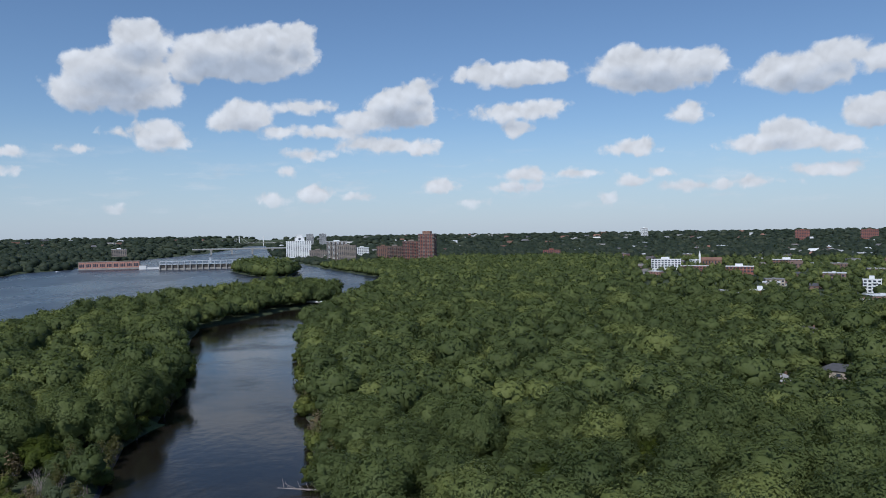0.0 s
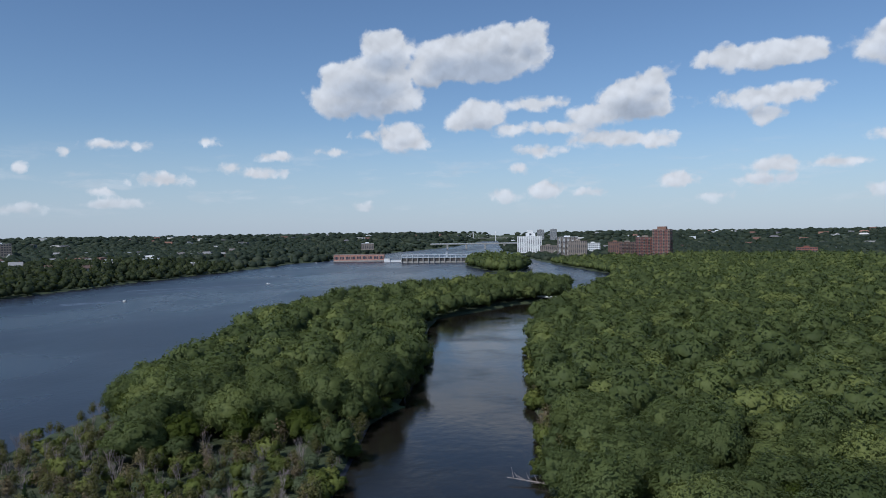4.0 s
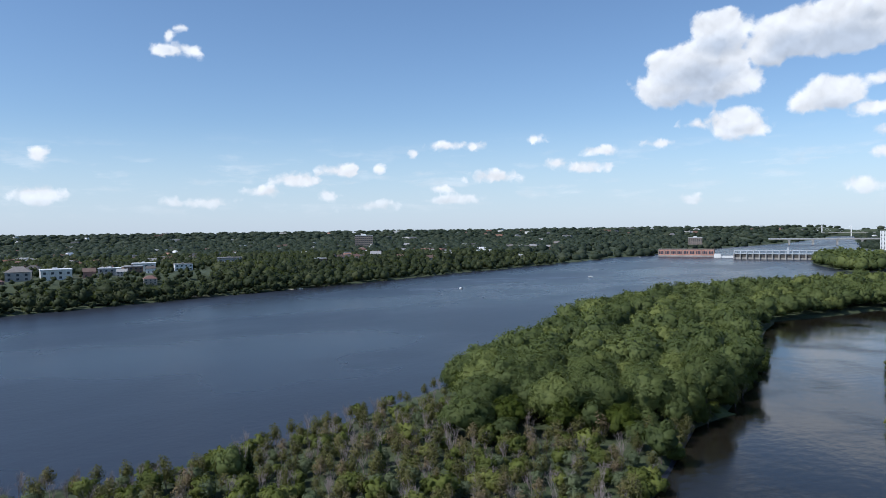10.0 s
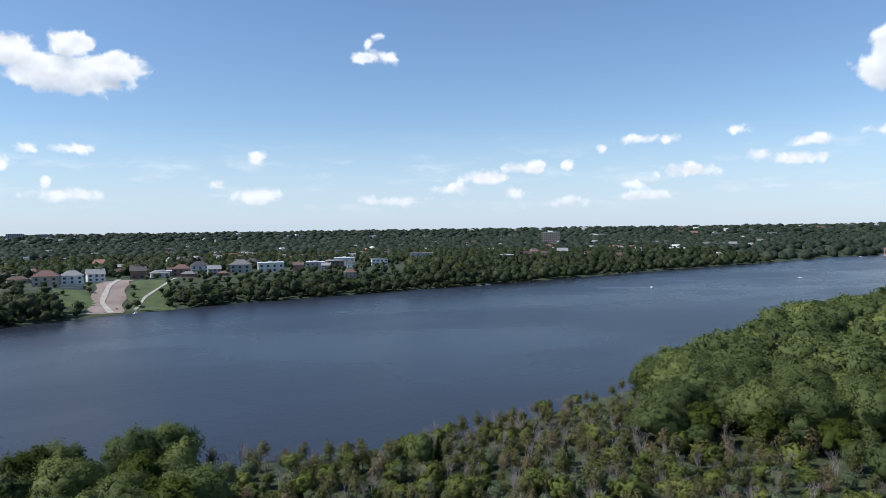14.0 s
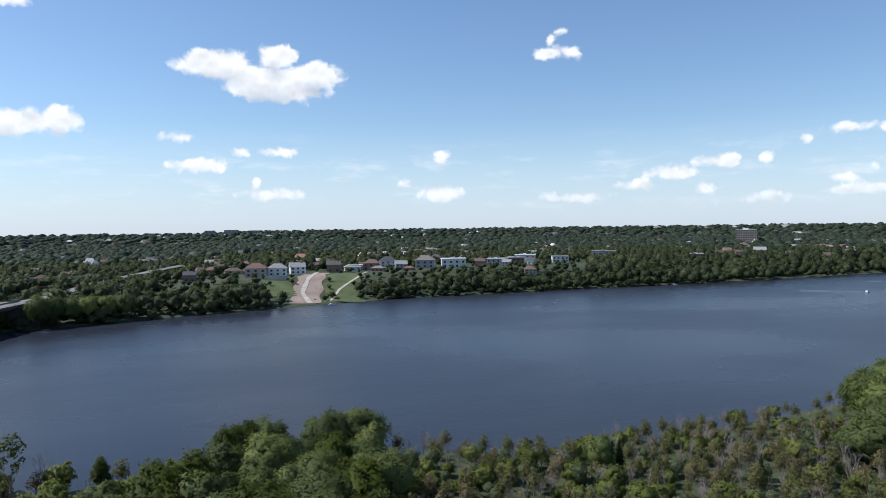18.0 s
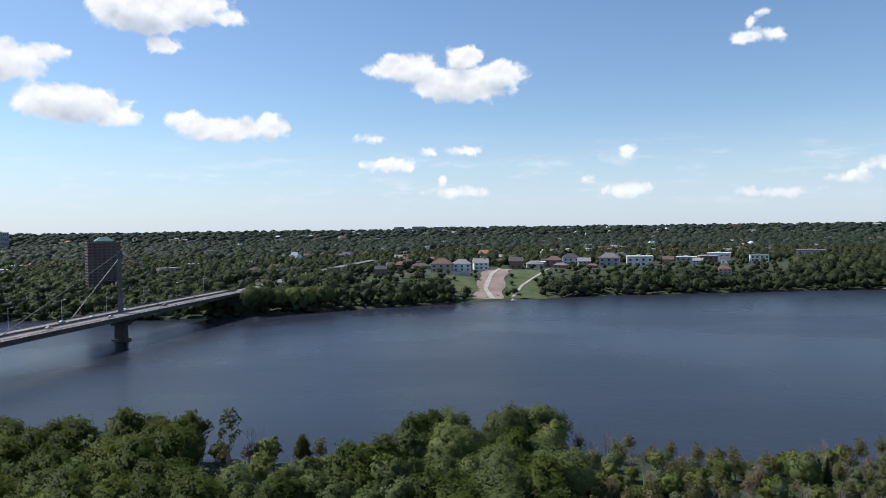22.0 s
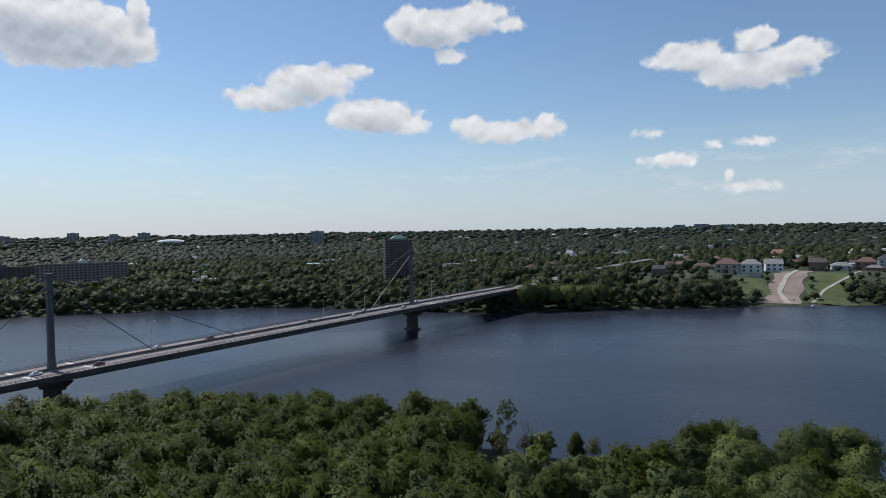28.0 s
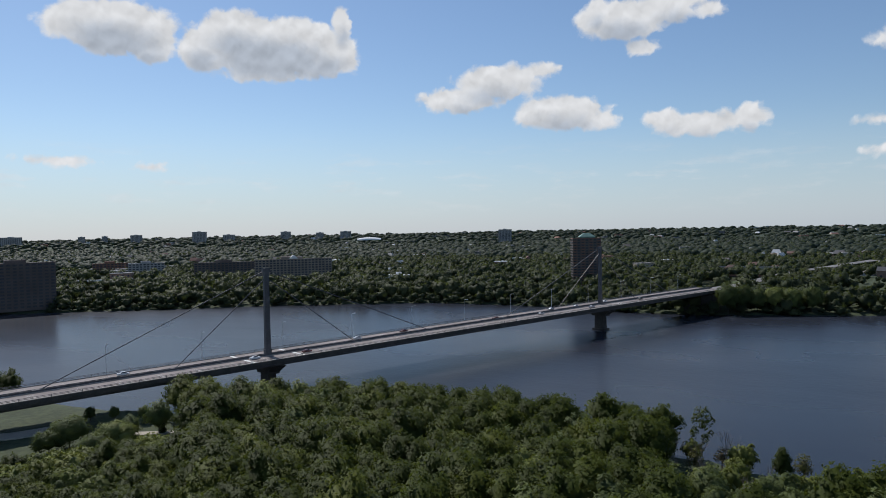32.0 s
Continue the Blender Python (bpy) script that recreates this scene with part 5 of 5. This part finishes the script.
def patch(x, y, cell):
    """Smooth uneven values from 0 to 1 over the plan, of that cell size."""
    u, v = np.asarray(x, float) / cell, np.asarray(y, float) / cell
    i, j = np.floor(u), np.floor(v)
    f, g = step(0, 1, u - i), step(0, 1, v - j)
    h = lambda a, b: np.modf(np.abs(np.sin(a * 127.1 + b * 311.7) * 43758.5453))[0]
    return (h(i, j) * (1 - f) + h(i + 1, j) * f) * (1 - g) + (h(i, j + 1) * (1 - f) + h(i + 1, j + 1) * f) * g


def open_ground(p, margin=2.0):
    z, d = land(p[:, 0], p[:, 1])
    az = np.degrees(np.arctan2(-p[:, 0], p[:, 1]))
    az = np.where(az < -110, az + 360, az)
    r = np.hypot(p[:, 0], p[:, 1])
    ok = (d > margin) & (az > -37) & (az < 162) & (r < 4900)
    for x, y, q in KEEP_CLEAR:
        ok &= (p[:, 0] - x) ** 2 + (p[:, 1] - y) ** 2 > (q + 1.5) ** 2
    return p[ok], z[ok], az[ok], r[ok], d[ok]


def woods(name, label, p, z, s, tall, templates, mat, seed):
    """A stretch of woodland as one mesh of many trees."""
    g = np.random.default_rng(seed)
    vs, fs, ts, ns, k = [], [], [], [], 0
    which = g.integers(len(templates), size=len(p))
    for w, (tv, tf, tn) in enumerate(templates):
        sel = np.flatnonzero(which == w)
        if not len(sel):
            continue
        a = g.uniform(0, 6.283, len(sel))
        ca, sa = np.cos(a), np.sin(a)
        sc = s[sel]
        x = tv[None, :, 0] * ca[:, None] - tv[None, :, 1] * sa[:, None]
        y = tv[None, :, 0] * sa[:, None] + tv[None, :, 1] * ca[:, None]
        v = np.stack([x * sc[:, None] + p[sel, 0:1], y * sc[:, None] + p[sel, 1:2], tv[None, :, 2] * (sc * tall[sel])[:, None] + z[sel][:, None]], -1)
        f = tf[None] + (np.arange(len(sel)) * len(tv))[:, None, None] + k
        vs.append(v.reshape(-1, 3))
        ns.append(np.stack([tn[None, :, 0] * ca[:, None] - tn[None, :, 1] * sa[:, None], tn[None, :, 0] * sa[:, None] + tn[None, :, 1] * ca[:, None],
                            np.broadcast_to(tn[None, :, 2], (len(sel), len(tn)))], -1).reshape(-1, 3))
        fs.append(f.reshape(-1, 3))
        ts.append(np.repeat(g.uniform(0, 1, len(sel)), len(tv)))
        k += len(sel) * len(tv)
    ob = new(name, mesh_of(name, (np.concatenate(vs), np.concatenate(fs), np.concatenate(ns)), mat, tint=np.concatenate(ts)))
    return tagged(ob, label, "woods", kind="stuff")



MID = [bough_crown(q, 7.2, 0.5, 14.5, 9, 400, 0.84, 1, tufts=10) for q in (61, 62, 63, 64)]
BIGMID = [bough_crown(q, 9.6, 0.5, 18.0, 13, 680, 0.84, 1, tufts=13) for q in (65, 66, 67)]
FAR = [bough_crown(q, 7.4, -0.5, 14.0, 5, 84, 1.3, 1, tufts=6, full=0.52) for q in (71, 72, 73, 74)]
GARDEN = [crown_geo(q, 7.2, -0.5, 13.0, 9, 36, 1.8, 1, core=0.84, narrow=0.15, lobe=0.32) for q in (75, 76, 77)]
LOW = [crown_geo(q, 8.5, -4.0, 11.0, 7, 16, 2.2, 1, core=0.92) for q in (81, 82)]


def isle_kind(az, r, d, u):
    """What grows on the island, by bearing: green wood, then a stretch of dying trees, then green wood again."""
    if 28 < az < 42.6 and r < 222 or 42.6 <= az < 78:
        low = 0.72 if r > 225 else 0.9
        if u < 0.2:
            return "bare", (0.66 + u) * low
        if u < 0.74:
            return "dry", (0.62 + 0.35 * u) * low
        if u < 0.82:
            return "pale", 0.85 * low
        return "bush", (0.8 + 0.3 * u) * low
    if 91 < az < 108 and r > 185:
        return ("dry", 0.75) if u < 0.4 else ("bush", 1.0) if u < 0.75 else ("bare", 0.7)
    if 20 < az < 40 and r < 250 and u < 0.35:
        return ("dry", 1.0) if u < 0.2 else ("bare", 0.8)
    # past bearing 108 mostly poplar, whose darkened leaves stand for shade
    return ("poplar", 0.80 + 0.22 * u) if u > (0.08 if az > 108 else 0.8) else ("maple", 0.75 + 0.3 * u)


def plant_near():
    g = np.random.default_rng(3)
    # large trees first, then the smaller ones between them
    p, z, az, r, d = open_ground(scatter(-330, 170, -320, 340, 14.5, 30), 3.0)
    south = shore(SOUTH, p[:, 0], p[:, 1]) > 0
    for i in np.flatnonzero((r > 146) & (r < 310) & ((az > 17) & ~south | south & (r < 235))):
        if not south[i]:
            if 26 < az[i] < 42.6 and r[i] < 228 or 42.6 <= az[i] < 78 or 90 < az[i]:
                continue
        if g.uniform() < 0.12:
            continue
        lump = float(patch(p[i, 0], p[i, 1], 40.0))
        s = float(g.uniform(0.7, 1.02)) + 0.3 * lump
        tall = float(g.uniform(0.74, 1.04)) if south[i] or az[i] > 78 else float(g.uniform(0.92, 1.12)) * (0.86 if az[i] > 39 else 1.0)
        plant("big", p[i, 0], p[i, 1], s * (0.85 if az[i] > 78 else 1.0), z[i] - 0.1, tall=tall, group="large trees of the wood")
        clear(p[i, 0], p[i, 1], 5.2)
    p, z, az, r, d = open_ground(scatter(-330, 10, -320, 340, 8.6, 31), 0.0)
    isle = shore(ISLE, p[:, 0], p[:, 1]) > 1.0
    for i in np.flatnonzero(isle & (r > 138) & (r < 310) & (az > 17)):
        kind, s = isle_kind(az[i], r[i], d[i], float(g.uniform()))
        if az[i] > 146 and r[i] > 238:
            continue
        if az[i] > 146 and r[i] > 212:
            kind, s = "bush", 1.25
        tall = float(g.uniform(0.85, 1.05))
        if 108 < az[i] < 146:
            s = 1.0 + 0.12 * float(g.uniform())
        elif az[i] > 146:
            s *= 0.72 if r[i] > 190 else 0.85
        elif az[i] < 42.6 and r[i] > 222:
            s *= 0.85
        lump = (0.88 + 0.26 * float(patch(p[i, 0], p[i, 1], 26.0))) if az[i] < 108 else 1.0
        plant(kind, p[i, 0], p[i, 1], s * lump * float(g.uniform(0.92, 1.1)), z[i] - 0.1, tall=tall, group="island trees")
    p, z, az, r, d = open_ground(scatter(-230, -50, 20, 250, 6.4, 33), 0.5)
    for i in np.flatnonzero((shore(ISLE, p[:, 0], p[:, 1]) > 0.5) & (r > 140) & ((r < 222) & (az > 29) | (r < 270) & (az > 42.6)) & (az < 78)):
        u = float(g.uniform())
        edge = r[i] > 195
        kind, s = ("bare", 0.72) if u < (0.34 if edge else 0.14) else ("dry", 0.66) if u < (0.7 if edge else 0.5) else ("pale", 0.7) if u < 0.74 else ("bush", 0.66)
        plant(kind, p[i, 0], p[i, 1], s * float(g.uniform(0.7, 1.15)), z[i] - 0.1, tall=float(g.uniform(0.85, 1.15)), group="island thicket")
    # scrub and low trees between the yard and the wood
    p, z, az, r, d = open_ground(scatter(-230, -40, -330, -90, 6.6, 37), 0.5)
    for i in np.flatnonzero((shore(ISLE, p[:, 0], p[:, 1]) > 0.5) & (r > 138) & (r < 232) & (az > 145) & (az < 160)):
        u = float(g.uniform())
        kind, s = ("bush", 1.4) if u < 0.45 else ("maple", 0.6) if u < 0.6 else ("poplar", 0.66)
        plant(kind, p[i, 0], p[i, 1], s * float(g.uniform(0.85, 1.15)), z[i] - 0.1, tall=float(g.uniform(0.85, 1.0)), group="scrub of the island")
    # overhanging shrubs along the sheltered shores
    p, z, az, r, d = open_ground(scatter(-190, -20, 140, 420, 6.0, 35), -2.0)
    for i in np.flatnonzero((d < 3.0) & (r < 400) & (az < 30)):
        u = float(g.uniform())
        plant("dry" if u < 0.3 else "bush", p[i, 0], p[i, 1], float(g.uniform(0.7, 1.05)), max(float(z[i]) - 0.2, -0.6), tall=float(g.uniform(0.8, 1.1)), group="waterside shrubs")
    p, z, az, r, d = open_ground(scatter(-60, 170, 130, 280, 8.4, 32), -0.5)
    for i in np.flatnonzero((shore(SOUTH, p[:, 0], p[:, 1]) > -1.0) & (r > 142) & (r < 235)):
        kind = "poplar" if float(g.uniform()) > 0.75 else "maple"
        plant(kind, p[i, 0], p[i, 1], float(g.uniform(0.55, 0.85)), z[i] - 0.1, tall=float(g.uniform(0.8, 1.1)), group="south bank wood")


def at(az, r):
    return -math.sin(radians(az)) * r, math.cos(radians(az)) * r


# trees that stand out by themselves
for _az, _r, _kind, _s, _tall, _label in (
        (80.6, 212, "big", 0.92, 0.93, "large round-crowned green tree at the island's edge"),
        (83.2, 208, "big", 0.84, 0.98, "large round-crowned green tree at the island's edge"),
        (87.9, 207, "big", 0.78, 1.0, "round-crowned dark green tree at the island's edge"),
        (94.5, 196, "bush", 1.35, 1.0, "broad green shrub tree by the water"),
        (105.4, 214, "open", 1.0, 1.06, "tall thin tree with a high open crown by the water"),
        (103.6, 214, "bare", 1.0, 1.1, "tall leafless tree standing by the water"),
        (99.9, 204, "poplar", 0.42, 1.55, "narrow dark vine-covered trunk by the water"),
        (150.6, 246, "big", 0.75, 0.72, "dark green tree beside a pale gravel yard"),
        (151.9, 240, "big", 0.6, 0.75, "dark green tree beside a pale gravel yard"),
        (149.6, 262, "maple", 0.7, 0.8, "small dark green tree on a lawn"),
        (144.8, 258, "open", 0.6, 1.0, "thin young tree on a lawn"),
        (147.3, 262, "conifer", 0.55, 0.8, "small dark green conifer on a lawn"),
        (61.2, 198, "maple", 0.8, 1.05, "small dark green tree among bare stems"),
        (59.8, 200, "conifer", 0.8, 0.95, "dark green conifer among bare stems"),
        (49.5, 200, "conifer", 0.75, 0.9, "dark green conifer among bare stems"),
        (42.6, 285, "big", 1.0, 0.95, "large dark green tree at the island's edge"),
        (40.5, 292, "big", 1.0, 0.96, "large green tree at the island's edge"),
        (38.0, 300, "big", 0.95, 0.96, "large green tree at the island's edge"),
        (153.6, 258, "big", 0.72, 0.78, "dark green tree beside the gravel yard"),
        (154.9, 254, "big", 0.55, 0.8, "dark green tree beside the gravel yard"),
        (147.6, 262, "maple", 0.9, 0.95, "green tree at the edge of the park grass"),
        (152.2, 292, "maple", 0.4, 1.1, "small dark green tree on the grass by the water"),
        (150.6, 290, "maple", 0.36, 1.1, "small dark green tree on the grass by the water"),
        (148.6, 280, "maple", 0.42, 1.2, "small dark green tree on the grass by the water"),
        (103.5, 592, "big", 1.15, 1.12, "tall dark green tree on the far bank beside the bridge"),
        (102.5, 598, "big", 1.05, 1.1, "tall dark green tree on the far bank beside the bridge"),
        (101.5, 597, "big", 0.95, 1.12, "green tree on the far bank near the bridge"),
        (100.4, 603, "big", 1.1, 1.0, "green tree on the far bank near the bridge"),
        (99.2, 606, "big", 1.0, 1.05, "green tree on the far bank near the bridge"),
        (97.9, 612, "big", 1.05, 1.05, "green tree on the wooded far bank"),
        (157.2, 345, "poplar", 0.9, 1.0, "dark green tree beyond the bridge")):
    _x, _y = at(_az, _r)
    plant(_kind, _x, _y, _s, tall=_tall, label=_label)
    clear(_x, _y, 2.2)
plant_near()


def fallen_tree():
    g = np.random.default_rng(4)
    root = thing("fallen_tree", pose(-31, 189, 0.4, 0, 0, 168), "bleached fallen tree lying in the water by the bank", "dead tree")
    part("trunk", cat(tube((-1, 0, 0.6), (7, 0.4, 0.5), 0.35, 0.22, 6), tube((7, 0.4, 0.5), (15, 1.6, 0.9), 0.22, 0.08, 6)), DEADWOOD, root)
    for k in range(9):
        x = 4 + k * 1.2
        part("branch", tube((x, 0.3, 0.5), (x + 2.2, float(g.normal(0, 1.6)), float(g.uniform(0.6, 2.4))), 0.09, 0.02, 4), DEADWOOD, root)
    part("root_plate", frustum(-2.4, -0.8, -1.3, 1.3, -0.8, 1.8, 0.4, 0.5), DIRT, root)


fallen_tree()


def far_roofs():
    """Roofs that show between the trees of the far suburbs, too many to count."""
    g = np.random.default_rng(17)

    def build(n):
        r = n.add("ShaderNodeNewGeometry").outputs["Random Per Island"]
        ramp = n.add("ShaderNodeValToRGB", {0: r})
        ramp.color_ramp.interpolation = "CONSTANT"
        tones = [(0.55, 0.55, 0.54), (0.28, 0.27, 0.26), (0.70, 0.70, 0.69), (0.22, 0.12, 0.09), (0.38, 0.36, 0.33), (0.16, 0.15, 0.15), (0.32, 0.17, 0.12), (0.62, 0.60, 0.56)]
        els = ramp.color_ramp.elements
        while len(els) < len(tones):
            els.new(0.5)
        for k, c in enumerate(tones):
            els[k].position, els[k].color = k / len(tones), rgba(c)
        return n.add("ShaderNodeBsdfPrincipled", {"Base Color": ramp.outputs[0], "Roughness": 0.85}).outputs[0]

    mat = material("far_roof_tones", build)
    a = np.radians(g.uniform(-36, 160, 420))
    r = 1150 + 3500 * g.uniform(0, 1, 420) ** 1.4
    x, y = -np.sin(a) * r, np.cos(a) * r
    z, d = land(x, y)
    geos = []
    for i in np.flatnonzero(d > 60):
        if -14 < math.degrees(a[i]) < 8 and r[i] < 1750:
            continue
        w, l, h = g.uniform(5, 11) * (1 + r[i] / 4000), g.uniform(4, 7), g.uniform(8.0, 12.0) + 2.0 * (r[i] > 2600)
        v, f = frustum(-w, w, -l, l, -1, h, 0, 0) if g.uniform() < 0.6 else frustum(-w, w, -l, l, h - 4, h + 2, w * 0.3, l * 0.9)
        b = g.uniform(0, 3.14)
        v = np.stack([v[:, 0] * math.cos(b) - v[:, 1] * math.sin(b) + x[i], v[:, 0] * math.sin(b) + v[:, 1] * math.cos(b) + y[i], v[:, 2] + z[i]], 1)
        geos.append((v, f))
        clear(x[i], y[i], 7)
    tagged(new("far_houses", mesh_of("far_houses", cat(*geos), mat)), "pale and dark roofs of far suburb houses between trees", "houses", kind="stuff")


far_roofs()


def plant_woods():
    g = np.random.default_rng(9)
    # river woods at middle distance: rest of the island and the south bank
    p, z, az, r, d = open_ground(scatter(-330, 420, 150, 920, 17.0, 40), 3.0)
    isle = shore(ISLE, p[:, 0], p[:, 1]) > 1.0
    a = ((isle & (r >= 310)) | (~isle & (r >= 235) & (r < 600))) & (g.uniform(size=len(r)) < 0.8)
    woods("large_trees", "large spreading green trees above the river woods", p[a], z[a], g.uniform(0.75, 1.2, a.sum()), g.uniform(0.7, 1.0, a.sum()) * np.where(isle[a], 1.12, 1.0), BIGMID, LEAF, 7)
    for x, y in p[a]:
        clear(x, y, 5.5)
    p, z, az, r, d = open_ground(scatter(-330, 420, 150, 920, 10.0, 41), 0.0)
    isle = shore(ISLE, p[:, 0], p[:, 1]) > 1.0
    south = shore(SOUTH, p[:, 0], p[:, 1]) > -1.0
    a = isle & (r >= 310)
    woods("island_woods", "dense green riverside woods covering the island", p[a], z[a], g.uniform(0.62, 0.9, a.sum()) + 0.25 * patch(p[a, 0], p[a, 1], 30.0), g.uniform(0.85, 1.1, a.sum()) * np.where(p[a, 1] > 600, 1.25, 1.0), MID, LEAF, 1)
    b = south & (r >= 235) & (r < 560)
    woods("bank_woods", "dense green forest canopy on the south bank", p[b], z[b], g.uniform(0.5, 0.78, b.sum()) + 0.3 * patch(p[b, 0], p[b, 1], 34.0), g.uniform(0.78, 1.1, b.sum()), MID, LEAF, 2)
    p, z, az, r, d = open_ground(scatter(-500, 1000, 380, 1560, 13.0, 42), 2.0)
    south = (shore(SOUTH, p[:, 0], p[:, 1]) > 1.0) | (shore(SPIT, p[:, 0], p[:, 1]) > 1.0)
    tallish = np.where(shore(SPIT, p[:, 0], p[:, 1]) > -1, 1.5, 1.0)
    b = south & (r >= 560) & (r < 1500) & ~((az < -15 + (r > 900) * 3) & (r > 560) & (g.uniform(size=len(r)) < 0.6))
    tallish = np.where((az < -14) & (r > 560), 0.74, tallish)
    size = (g.uniform(0.7, 1.05, len(r)) + 0.45 * patch(p[:, 0], p[:, 1], 42.0)) * tallish
    for k, (sel, kinds) in enumerate(((b & (r < 850), FAR), (b & (r >= 850), GARDEN))):
        woods("bank_woods", "green forest and garden trees on the south bank", p[sel], z[sel], size[sel], g.uniform(0.75, 1.05, sel.sum()), kinds, LEAF, 3 + 20 * k)
    # far bank: wooded shore, then garden trees between the houses
    p, z, az, r, d = open_ground(scatter(-1320, -280, -1100, 1600, 14.4, 43), 0.0)
    north = shore(NORTH, p[:, 0], p[:, 1])
    b = (north > -0.5) & (r < 1420) & ((north < 90) | (g.uniform(size=len(r)) < 0.6))
    front = (az > 62) & (az < 96) & (north > 40) & (north < 190)
    low = np.where(front, 0.55, 1.0) * np.where(north < 12, 0.75, np.where(north < 90, 1.0, 0.82)) * np.where((az > 78.5) & (az < 88) & (north < 130), 0.6, 1.0)
    size = (g.uniform(0.72, 1.1, len(r)) + 0.45 * patch(p[:, 0], p[:, 1], 45.0)) * low * np.where((az > 97) & (az < 105.6) & (north > 6) & (north < 50), 1.3, 1.0)
    for k, (sel, kinds) in enumerate(((b & (r < 880), FAR), (b & (r >= 880), GARDEN))):
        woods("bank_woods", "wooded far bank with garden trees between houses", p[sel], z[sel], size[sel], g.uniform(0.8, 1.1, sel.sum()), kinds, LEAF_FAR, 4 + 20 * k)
    p, z, az, r, d = open_ground(scatter(-1000, -280, -800, 900, 8.5, 47), -3.0)
    north = shore(NORTH, p[:, 0], p[:, 1])
    b = (north > -3.0) & (north < 8.0) & (r < 900) & ((az < 79) | (az > 87))
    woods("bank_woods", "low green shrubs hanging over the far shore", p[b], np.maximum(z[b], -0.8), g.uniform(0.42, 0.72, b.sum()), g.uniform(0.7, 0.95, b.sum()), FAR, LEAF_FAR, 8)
    # plain out to the horizon
    p, z, az, r, d = open_ground(scatter(-2900, 2300, -2700, 2900, 30.0, 44), 6.0)
    b = (r >= 1400) & (r < 2700) & (((p[:, 0] < -300) & (r >= 1420)) | (r >= 1500))
    woods("far_woods", "suburban tree cover reaching into the distance", p[b], z[b], g.uniform(1.1, 1.7, b.sum()), g.uniform(0.6, 0.9, b.sum()), LOW, LEAF_PLAIN_HAZE, 5)
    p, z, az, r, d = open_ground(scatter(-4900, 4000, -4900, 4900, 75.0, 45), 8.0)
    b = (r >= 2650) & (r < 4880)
    woods("far_woods", "dark green woods along the horizon", p[b], z[b], g.uniform(1.4, 3.0, b.sum()), g.uniform(0.35, 0.6, b.sum()), LOW, LEAF_PLAIN_HAZE, 6)


plant_woods()
